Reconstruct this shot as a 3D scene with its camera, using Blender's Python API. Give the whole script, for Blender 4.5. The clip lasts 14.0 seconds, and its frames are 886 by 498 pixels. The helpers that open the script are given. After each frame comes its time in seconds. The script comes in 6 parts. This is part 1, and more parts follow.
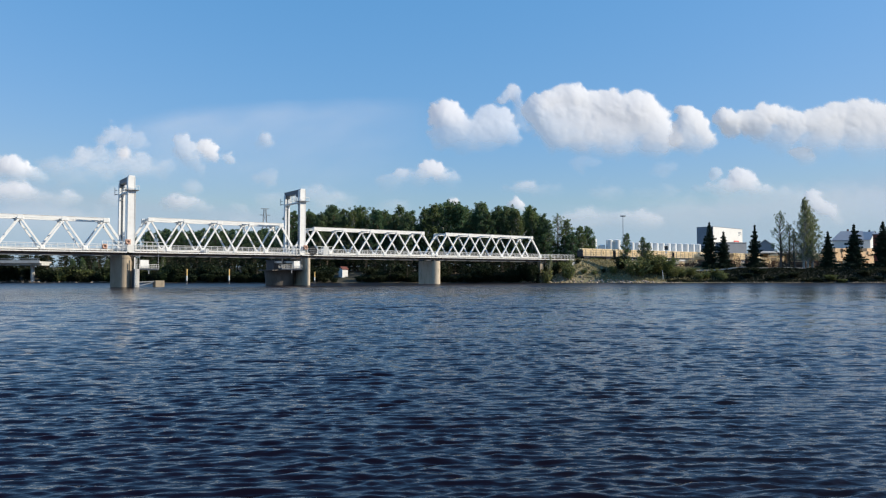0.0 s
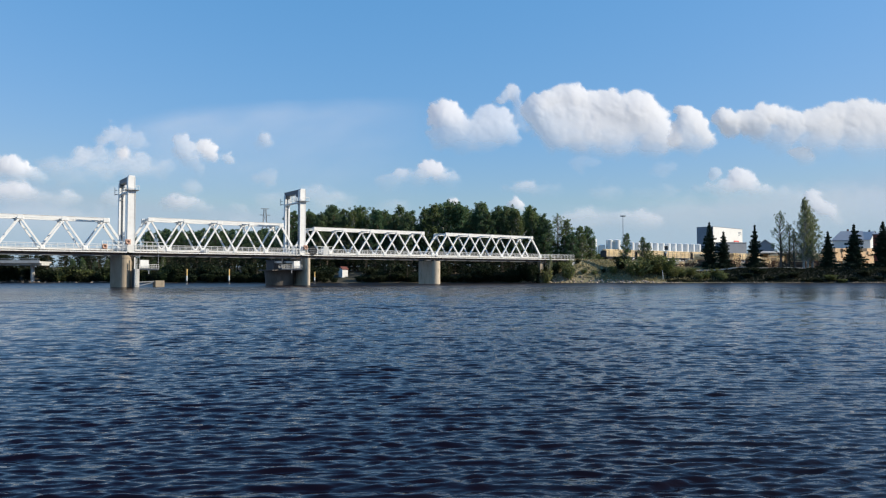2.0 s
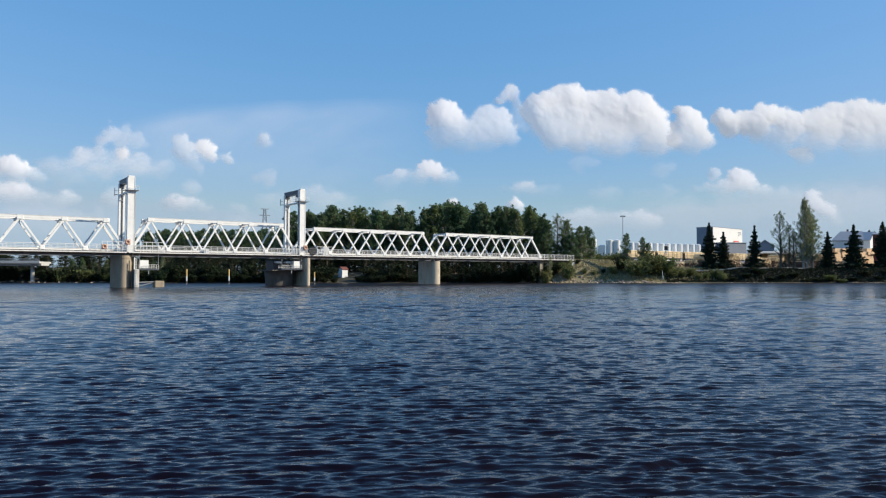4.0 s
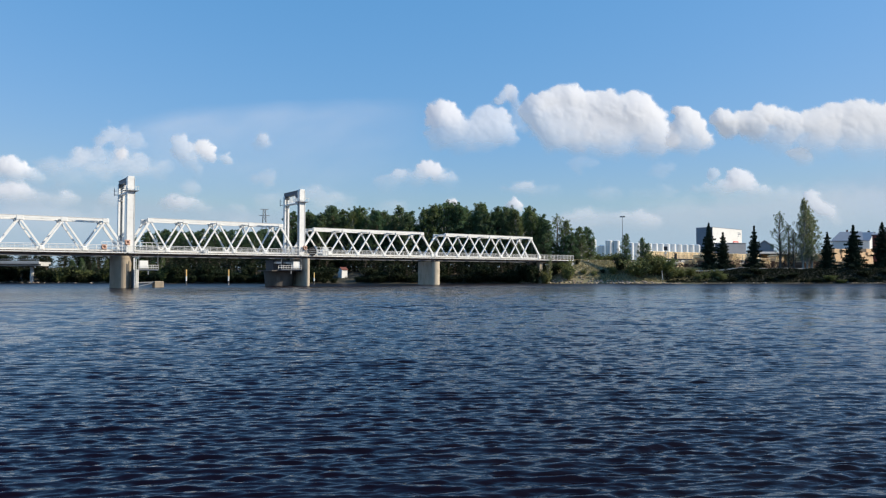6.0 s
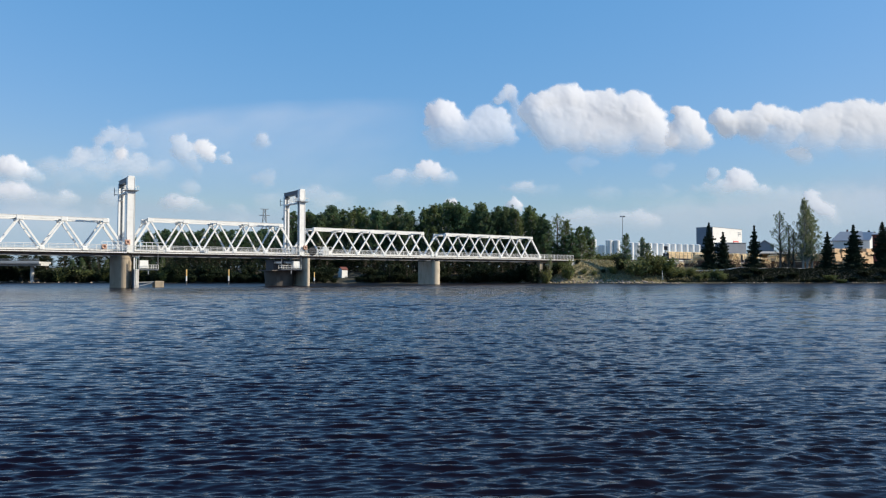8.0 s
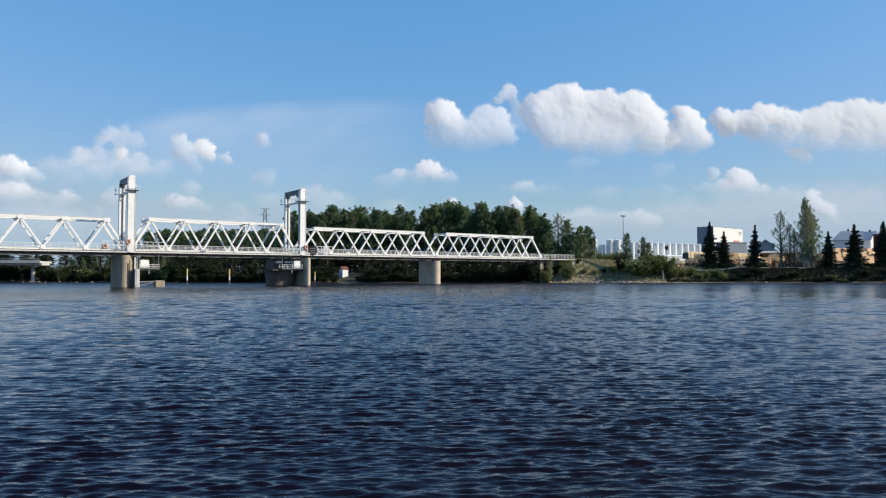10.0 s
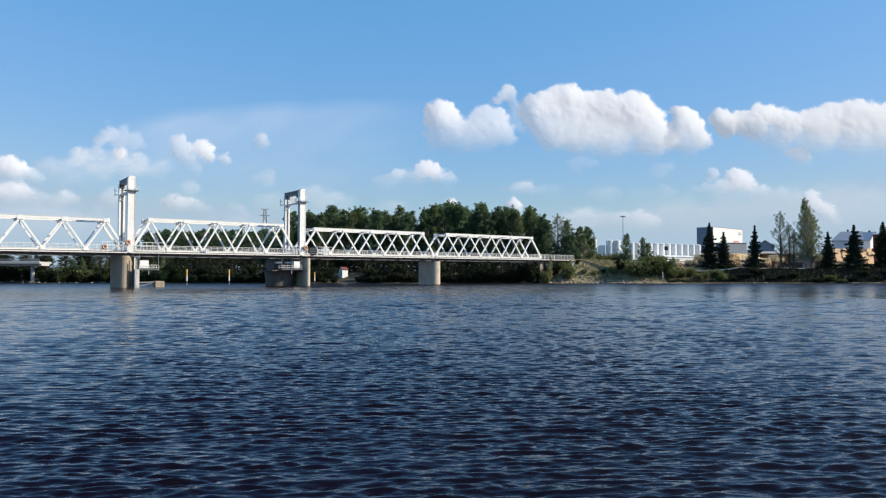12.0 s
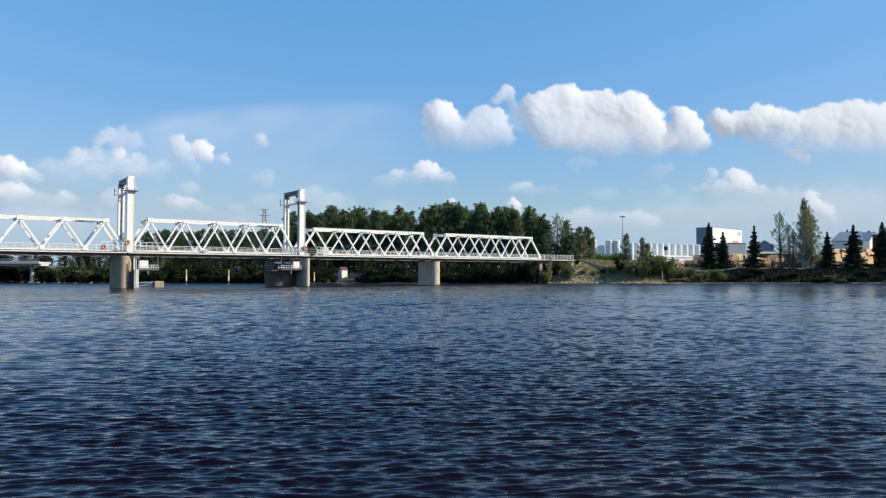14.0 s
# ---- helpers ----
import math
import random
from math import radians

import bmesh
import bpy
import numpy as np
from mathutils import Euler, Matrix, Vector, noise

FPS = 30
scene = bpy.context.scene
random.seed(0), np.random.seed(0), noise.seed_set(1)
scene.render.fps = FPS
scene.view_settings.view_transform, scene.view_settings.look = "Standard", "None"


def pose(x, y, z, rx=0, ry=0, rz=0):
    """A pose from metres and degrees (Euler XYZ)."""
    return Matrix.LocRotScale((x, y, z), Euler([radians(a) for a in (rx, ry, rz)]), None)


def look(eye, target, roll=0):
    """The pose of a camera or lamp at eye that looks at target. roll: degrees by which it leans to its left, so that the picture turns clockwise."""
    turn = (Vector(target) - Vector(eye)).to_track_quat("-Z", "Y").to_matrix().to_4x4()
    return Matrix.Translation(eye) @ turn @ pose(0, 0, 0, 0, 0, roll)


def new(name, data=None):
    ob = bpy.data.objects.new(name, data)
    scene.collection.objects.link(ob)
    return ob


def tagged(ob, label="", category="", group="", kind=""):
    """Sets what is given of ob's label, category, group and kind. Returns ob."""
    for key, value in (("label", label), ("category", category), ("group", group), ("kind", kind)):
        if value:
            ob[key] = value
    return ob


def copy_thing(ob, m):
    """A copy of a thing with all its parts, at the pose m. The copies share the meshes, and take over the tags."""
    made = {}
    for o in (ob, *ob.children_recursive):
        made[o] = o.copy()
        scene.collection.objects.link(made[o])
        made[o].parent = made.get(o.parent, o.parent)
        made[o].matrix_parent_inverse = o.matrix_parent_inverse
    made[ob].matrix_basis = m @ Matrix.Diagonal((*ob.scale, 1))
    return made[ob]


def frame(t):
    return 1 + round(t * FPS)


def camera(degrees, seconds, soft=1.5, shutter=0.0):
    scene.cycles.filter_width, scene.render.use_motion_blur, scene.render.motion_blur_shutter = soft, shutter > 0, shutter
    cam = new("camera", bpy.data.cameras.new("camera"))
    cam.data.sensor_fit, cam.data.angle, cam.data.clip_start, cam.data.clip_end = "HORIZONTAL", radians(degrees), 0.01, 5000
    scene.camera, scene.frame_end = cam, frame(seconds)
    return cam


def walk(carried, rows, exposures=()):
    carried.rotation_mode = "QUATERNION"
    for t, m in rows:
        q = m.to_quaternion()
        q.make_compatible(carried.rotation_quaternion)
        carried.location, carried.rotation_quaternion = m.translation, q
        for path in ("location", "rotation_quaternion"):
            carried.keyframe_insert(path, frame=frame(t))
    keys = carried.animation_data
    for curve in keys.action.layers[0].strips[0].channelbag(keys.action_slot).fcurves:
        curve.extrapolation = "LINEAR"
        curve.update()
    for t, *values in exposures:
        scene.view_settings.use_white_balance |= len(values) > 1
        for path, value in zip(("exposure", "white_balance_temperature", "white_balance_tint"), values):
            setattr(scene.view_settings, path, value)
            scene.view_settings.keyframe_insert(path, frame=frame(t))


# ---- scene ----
EYE = (0.0, 0.0, 3.1)
PX = math.degrees(1 / 1238)  # a small unit of hand shake, in degrees

cam = camera(64.69, 14.0, soft=1.2)
# hand-held on the near bank: seconds, sway to the side, sway up (in units of PX)
SHAKE = [(0.0, 0, -0.6), (3.2, 0, -0.6), (4.2, -0.4, -0.1), (5.3, -0.9, 0.4), (7.0, -0.9, 0.3), (8.0, -0.7, 0.0),
         (9.2, -0.1, -0.5), (10.3, 0.5, -0.8), (11.1, 0.5, -0.8), (11.6, 0, -0.8), (12.0, 0, 0.1), (12.5, 0, -0.3),
         (13.0, -0.6, 0.2), (14.0, -0.8, 0.3)]
walk(cam, [(t, pose(*EYE, 90 + 2.105 + dy * PX, 0, dx * PX)) for t, dx, dy in SHAKE],
     [(0.0, 0.155), (10.6, 0.16), (11.3, 0.25), (14.0, 0.26)])

# ---- light ----
SUN_DIR = Vector((0.99, -0.07, 0.60)).normalized()
world = bpy.data.worlds.new("sky")
scene.world = world
world.use_nodes = True
wn = world.node_tree.nodes
sky = wn.new("ShaderNodeTexSky")
sky.sky_type = "NISHITA"
sky.sun_disc = False
sky.sun_elevation = math.asin(SUN_DIR.z)
sky.sun_rotation = math.atan2(SUN_DIR.x, SUN_DIR.y)
sky.altitude = 80
sky.air_density, sky.dust_density, sky.ozone_density = 1.0, 0.1, 3.0
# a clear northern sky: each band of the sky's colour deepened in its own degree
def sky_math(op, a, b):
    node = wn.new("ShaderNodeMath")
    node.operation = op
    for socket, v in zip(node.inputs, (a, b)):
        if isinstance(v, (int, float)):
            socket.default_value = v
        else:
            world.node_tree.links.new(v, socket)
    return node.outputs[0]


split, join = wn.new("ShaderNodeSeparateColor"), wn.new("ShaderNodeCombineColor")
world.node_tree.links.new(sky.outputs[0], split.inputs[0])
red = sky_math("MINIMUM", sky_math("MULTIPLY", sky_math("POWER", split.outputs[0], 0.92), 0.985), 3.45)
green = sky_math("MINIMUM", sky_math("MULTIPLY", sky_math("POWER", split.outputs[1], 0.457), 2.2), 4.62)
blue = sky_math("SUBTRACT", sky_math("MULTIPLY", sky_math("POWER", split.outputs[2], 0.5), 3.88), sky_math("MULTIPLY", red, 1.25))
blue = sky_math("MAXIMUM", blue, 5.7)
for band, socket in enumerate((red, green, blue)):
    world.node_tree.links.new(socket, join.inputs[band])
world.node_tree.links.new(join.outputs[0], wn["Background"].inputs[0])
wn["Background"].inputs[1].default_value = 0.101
sun = new("sun", bpy.data.lights.new("sun", "SUN"))
sun.data.energy, sun.data.angle, sun.data.color = 5.0, radians(0.5), (1.0, 0.91, 0.76)
sun.matrix_world = look(SUN_DIR * 200, (0, 0, 0))


# ---- materials ----
def mat(name, color, rough=0.6, var=0.15, scale=1.0, fine=12.0, bump=0.1, metal=0.0, stain=None, stain_amount=0.0, stretch=(1, 1, 1), island=0.0):
    """A surface with a broad and a fine variation of colour, stains and fine relief."""
    m = bpy.data.materials.new(name)
    m.use_nodes = True
    nt = m.node_tree
    n, l = nt.nodes, nt.links
    b = n["Principled BSDF"]
    tc, mp = n.new("ShaderNodeTexCoord"), n.new("ShaderNodeMapping")
    mp.inputs["Scale"].default_value = stretch
    l.new(tc.outputs["Object"], mp.inputs[0])
    broad, grain = n.new("ShaderNodeTexNoise"), n.new("ShaderNodeTexNoise")
    broad.inputs["Scale"].default_value, broad.inputs["Detail"].default_value = scale, 5
    grain.inputs["Scale"].default_value, grain.inputs["Detail"].default_value = fine, 4
    for tex in (broad, grain):
        l.new(mp.outputs[0], tex.inputs["Vector"])
    mixn = n.new("ShaderNodeMath")
    mixn.operation = "MULTIPLY_ADD"
    l.new(broad.outputs[0], mixn.inputs[0])
    mixn.inputs[1].default_value = 0.65
    half = n.new("ShaderNodeMath")
    half.operation = "MULTIPLY"
    half.inputs[1].default_value = 0.35
    l.new(grain.outputs[0], half.inputs[0])
    l.new(half.outputs[0], mixn.inputs[2])
    ramp = n.new("ShaderNodeValToRGB")
    lo = tuple(c * (1 - var * 1.6) for c in color)
    hi = tuple(min(1.0, c * (1 + var * 1.6)) for c in color)
    ramp.color_ramp.elements[0].position, ramp.color_ramp.elements[1].position = 0.25, 0.75
    ramp.color_ramp.elements[0].color, ramp.color_ramp.elements[1].color = (*lo, 1), (*hi, 1)
    l.new(mixn.outputs[0], ramp.inputs[0])
    out = ramp.outputs[0]
    if stain:
        st = n.new("ShaderNodeTexNoise")
        st.inputs["Scale"].default_value, st.inputs["Detail"].default_value = scale * 2.3, 8
        l.new(mp.outputs[0], st.inputs["Vector"])
        r2 = n.new("ShaderNodeValToRGB")
        r2.color_ramp.elements[0].position, r2.color_ramp.elements[1].position = 0.52, 0.72
        r2.color_ramp.elements[1].color = (stain_amount, stain_amount, stain_amount, 1)
        l.new(st.outputs[0], r2.inputs[0])
        mx = n.new("ShaderNodeMixRGB")
        mx.inputs[2].default_value = (*stain, 1)
        l.new(r2.outputs[0], mx.inputs[0])
        l.new(out, mx.inputs[1])
        out = mx.outputs[0]
    if island:
        geo, hsv = n.new("ShaderNodeNewGeometry"), n.new("ShaderNodeHueSaturation")
        rng = n.new("ShaderNodeMapRange")
        rng.inputs[3].default_value, rng.inputs[4].default_value = 1 - island, 1 + island
        l.new(geo.outputs["Random Per Island"], rng.inputs[0])
        l.new(rng.outputs[0], hsv.inputs["Value"])
        l.new(out, hsv.inputs["Color"])
        out = hsv.outputs[0]
    l.new(out, b.inputs["Base Color"])
    b.inputs["Roughness"].default_value, b.inputs["Metallic"].default_value = rough, metal
    if bump:
        bp = n.new("ShaderNodeBump")
        bp.inputs["Strength"].default_value, bp.inputs["Distance"].default_value = bump, 0.05
        l.new(grain.outputs[0], bp.inputs["Height"])
        l.new(bp.outputs[0], b.inputs["Normal"])
    return m


def leaf_mat(name, color, spread=0.35, through_light=0.35):
    m = bpy.data.materials.new(name)
    m.use_nodes = True
    n, l = m.node_tree.nodes, m.node_tree.links
    b = n["Principled BSDF"]
    geo, oi = n.new("ShaderNodeNewGeometry"), n.new("ShaderNodeObjectInfo")
    hsv = n.new("ShaderNodeHueSaturation")
    hsv.inputs["Color"].default_value = (*color, 1)
    r1, r2 = n.new("ShaderNodeMapRange"), n.new("ShaderNodeMapRange")
    r1.inputs[3].default_value, r1.inputs[4].default_value = 1 - spread, 1 + spread
    r2.inputs[3].default_value, r2.inputs[4].default_value = 0.475, 0.52
    l.new(geo.outputs["Random Per Island"], r1.inputs[0])
    l.new(oi.outputs["Random"], r2.inputs[0])
    l.new(r1.outputs[0], hsv.inputs["Value"])
    l.new(r2.outputs[0], hsv.inputs["Hue"])
    l.new(hsv.outputs[0], b.inputs["Base Color"])
    b.inputs["Roughness"].default_value = 0.7
    b.inputs["Specular IOR Level"].default_value = 0.2
    tr, mix = n.new("ShaderNodeBsdfTranslucent"), n.new("ShaderNodeMixShader")
    l.new(hsv.outputs[0], tr.inputs[0])
    mix.inputs[0].default_value = through_light
    l.new(b.outputs[0], mix.inputs[1])
    l.new(tr.outputs[0], mix.inputs[2])
    l.new(mix.outputs[0], n["Material Output"].inputs[0])
    return m


def water_mat():
    m = bpy.data.materials.new("river_water")
    m.use_nodes = True
    n, l = m.node_tree.nodes, m.node_tree.links
    b = n["Principled BSDF"]
    b.inputs["Base Color"].default_value = (0.0042, 0.0005, 0.0012, 1)
    b.inputs["Roughness"].default_value = 0.03
    b.inputs["IOR"].default_value = 1.35
    b.inputs["Specular IOR Level"].default_value = 0.5
    b.inputs["Specular Tint"].default_value = (1.0, 0.76, 0.75, 1)
    tc = n.new("ShaderNodeTexCoord")

    def ripple(scale, sx, sy, rot, detail):
        mp, tx = n.new("ShaderNodeMapping"), n.new("ShaderNodeTexNoise")
        mp.inputs["Scale"].default_value = (sx, sy, 1)
        mp.inputs["Rotation"].default_value = (0, 0, radians(rot))
        l.new(tc.outputs["Object"], mp.inputs[0])
        l.new(mp.outputs[0], tx.inputs["Vector"])
        tx.inputs["Scale"].default_value, tx.inputs["Detail"].default_value = scale, detail
        return tx.outputs[0]
    big, small, gust = ripple(3.3, 0.30, 1.0, 5, 4), ripple(8.0, 0.4, 1.0, -8, 3), ripple(0.045, 0.35, 1.0, 8, 4)
    gr = n.new("ShaderNodeMapRange")
    gr.inputs[1].default_value, gr.inputs[2].default_value = 0.36, 0.64
    gr.inputs[3].default_value, gr.inputs[4].default_value = 0.55, 1.0
    l.new(gust, gr.inputs[0])
    # ripples fade and roughness grows with distance, to suit the camera's view
    sep, far_fade, calm = n.new("ShaderNodeSeparateXYZ"), n.new("ShaderNodeMapRange"), n.new("ShaderNodeMath")
    l.new(tc.outputs["Object"], sep.inputs[0])
    l.new(sep.outputs[1], far_fade.inputs[0])
    far_fade.inputs[1].default_value, far_fade.inputs[2].default_value = 30.0, 150.0
    far_fade.inputs[3].default_value, far_fade.inputs[4].default_value = 1.0, 0.2
    calm.operation = "MULTIPLY"
    far = n.new("ShaderNodeMapRange")
    l.new(sep.outputs[1], far.inputs[0])
    far.inputs[1].default_value, far.inputs[2].default_value = 55.0, 220.0
    far.inputs[3].default_value, far.inputs[4].default_value = 0.03, 0.36
    l.new(far.outputs[0], b.inputs["Roughness"])
    l.new(gr.outputs[0], calm.inputs[0])
    l.new(far_fade.outputs[0], calm.inputs[1])
    b1, b2 = n.new("ShaderNodeBump"), n.new("ShaderNodeBump")
    b1.inputs["Distance"].default_value, b2.inputs["Distance"].default_value = 0.05, 0.024
    l.new(calm.outputs[0], b1.inputs["Strength"])
    l.new(calm.outputs[0], b2.inputs["Strength"])
    l.new(big, b1.inputs["Height"])
    l.new(small, b2.inputs["Height"])
    l.new(b1.outputs[0], b2.inputs["Normal"])
    l.new(b2.outputs[0], b.inputs["Normal"])
    return m


def cloud_mat():
    """White diffuse vapour with an even added glow, thin at its edges by the vapour laid on the mesh."""
    m = bpy.data.materials.new("cloud_vapour")
    m.use_nodes = True
    n, l = m.node_tree.nodes, m.node_tree.links
    n.remove(n["Principled BSDF"])
    d, tl = n.new("ShaderNodeBsdfDiffuse"), n.new("ShaderNodeBsdfTranslucent")
    d.inputs[0].default_value = (0.62, 0.62, 0.62, 1)
    tl.inputs[0].default_value = (0.60, 0.60, 0.60, 1)
    soft, mix = n.new("ShaderNodeMixShader"), n.new("ShaderNodeMixShader")
    soft.inputs[0].default_value = 0.22
    # a constant glow is added in place of light scattered inside the cloud
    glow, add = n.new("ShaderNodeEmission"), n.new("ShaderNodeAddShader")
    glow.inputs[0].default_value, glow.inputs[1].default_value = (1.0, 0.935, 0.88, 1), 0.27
    at, tp = n.new("ShaderNodeAttribute"), n.new("ShaderNodeBsdfTransparent")
    at.attribute_name = "vapour"
    l.new(d.outputs[0], soft.inputs[1])
    l.new(tl.outputs[0], soft.inputs[2])
    l.new(at.outputs["Fac"], mix.inputs[0])
    l.new(tp.outputs[0], mix.inputs[1])
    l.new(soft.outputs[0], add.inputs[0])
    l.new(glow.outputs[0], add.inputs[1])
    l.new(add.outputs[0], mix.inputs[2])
    l.new(mix.outputs[0], n["Material Output"].inputs[0])
    return m


M_WHITE = mat("white_bridge_paint", (0.80, 0.785, 0.74), 0.45, 0.05, 0.5, 6, 0.05, stain=(0.5, 0.42, 0.34), stain_amount=0.18)
M_GREY_PAINT = mat("grey_steel_paint", (0.24, 0.25, 0.26), 0.5, 0.12, 0.8, 8, 0.05)
M_SLATE = mat("dark_slate_paint", (0.085, 0.10, 0.115), 0.5, 0.15, 0.8, 8, 0.05)
M_GIRDER = mat("brown_weathered_girder", (0.12, 0.085, 0.07), 0.7, 0.25, 0.6, 7, 0.1)
M_DARK = mat("dark_steel", (0.05, 0.05, 0.055), 0.55, 0.2, 1.0, 9, 0.08)
M_BLACK = mat("matt_black_paint", (0.018, 0.018, 0.02), 0.95, 0.2, 2, 9, 0.05)
M_CONC = mat("pier_concrete", (0.36, 0.29, 0.205), 0.85, 0.14, 0.45, 5, 0.25, stain=(0.20, 0.16, 0.11), stain_amount=0.6, stretch=(1, 1, 0.35))
# paler copy of the pier concrete, with sunlight put into its colour
M_CONC_SUNLIT = mat("sunlit_pier_concrete", (0.52, 0.44, 0.33), 0.85, 0.12, 0.45, 5, 0.25, stain=(0.24, 0.19, 0.13), stain_amount=0.6, stretch=(1, 1, 0.35))
# darker concrete for the machinery base, with shade put into its colour
M_CONC_SHADED = mat("shaded_pier_concrete", (0.13, 0.11, 0.09), 0.7, 0.2, 0.5, 5, 0.25, stain=(0.05, 0.045, 0.04), stain_amount=0.7, stretch=(1, 1, 0.35))
M_CONC_PALE = mat("pale_concrete", (0.50, 0.48, 0.44), 0.85, 0.1, 0.4, 5, 0.2, stain=(0.3, 0.27, 0.22), stain_amount=0.5)
M_ORANGE = mat("orange_plastic", (0.52, 0.31, 0.22), 0.5, 0.1, 2, 15, 0.02)
M_YELLOW = mat("faded_yellow_paint", (0.75, 0.48, 0.16), 0.6, 0.12, 2, 12, 0.05)
M_RAIL = mat("rusty_rail", (0.16, 0.09, 0.06), 0.5, 0.2, 2, 10, 0.05, metal=0.6)
M_SLEEPER = mat("sleeper_timber", (0.13, 0.10, 0.075), 0.85, 0.25, 1, 9, 0.2, island=0.25)
M_BALLAST = mat("track_ballast", (0.26, 0.23, 0.20), 0.95, 0.3, 0.8, 14, 0.6)
M_LOG = mat("fresh_peeled_logs", (0.80, 0.60, 0.36), 0.8, 0.2, 1.2, 8, 0.2, island=0.25, stretch=(0.3, 1, 1))
M_LOG_OLD = mat("stacked_log_bark", (0.16, 0.105, 0.07), 0.9, 0.25, 1.2, 8, 0.3, island=0.35)
M_PLANK = mat("sawn_timber_packs", (0.72, 0.48, 0.27), 0.8, 0.2, 1.0, 7, 0.15, island=0.2)
M_SILO = mat("galvanised_silo_sheet", (0.74, 0.73, 0.69), 0.45, 0.05, 0.5, 6, 0.05)
M_WALL_WHITE = mat("white_cladding", (0.77, 0.75, 0.70), 0.7, 0.05, 0.15, 2.5, 0.05, stain=(0.6, 0.57, 0.52), stain_amount=0.5)
M_WALL_GREY = mat("grey_cladding", (0.22, 0.24, 0.27), 0.6, 0.1, 0.3, 4, 0.05)
M_ROOF = mat("grey_roof_sheet", (0.25, 0.26, 0.29), 0.5, 0.12, 0.5, 5, 0.1)
M_ROOF_PALE = mat("pale_roof_sheet", (0.33, 0.335, 0.35), 0.5, 0.08, 0.5, 5, 0.1)
M_BRICK_RED = mat("dark_red_boarding", (0.16, 0.05, 0.035), 0.8, 0.2, 0.6, 6, 0.15)
M_RED = mat("red_sign_paint", (0.70, 0.06, 0.04), 0.5, 0.08, 2, 9, 0.02)
M_GLASS_DARK = mat("dark_window_glass", (0.03, 0.035, 0.045), 0.12, 0.2, 1, 6, 0.0)
M_BARK = mat("grey_brown_bark", (0.13, 0.10, 0.075), 0.9, 0.25, 2, 12, 0.5)
M_BIRCH = mat("white_birch_bark", (0.40, 0.37, 0.32), 0.8, 0.15, 3, 14, 0.2, stain=(0.05, 0.045, 0.04), stain_amount=0.9)
M_ROCK = mat("pinkish_granite", (0.37, 0.285, 0.215), 0.85, 0.2, 0.8, 7, 0.4, island=0.35)
M_LEAF_BIRCH = leaf_mat("birch_leaves", (0.155, 0.205, 0.08), 0.35, 0.45)
M_LEAF_LIGHT = leaf_mat("light_birch_leaves", (0.22, 0.26, 0.13), 0.35, 0.45)
M_LEAF_DARK = leaf_mat("aspen_leaves", (0.125, 0.185, 0.088), 0.35, 0.48)
# leaves of the alders and dark bushes, with shade put into their colour
M_LEAF_SHADED = leaf_mat("shaded_alder_leaves", (0.026, 0.036, 0.014), 0.25, 0.25)
M_LEAF_WILLOW = leaf_mat("willow_leaves", (0.150, 0.170, 0.060))
M_LEAF_YELLOW = leaf_mat("yellowing_shrub_leaves", (0.19, 0.20, 0.075))
M_NEEDLE = leaf_mat("spruce_needles", (0.020, 0.034, 0.017), 0.4, 0.12)
M_GRASS = leaf_mat("dry_grass_blades", (0.33, 0.30, 0.155), 0.4, 0.3)
# near-black bank grass, with the bank's shade put into its colour
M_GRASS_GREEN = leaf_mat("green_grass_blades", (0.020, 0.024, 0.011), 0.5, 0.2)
M_WATER = water_mat()
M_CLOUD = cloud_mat()


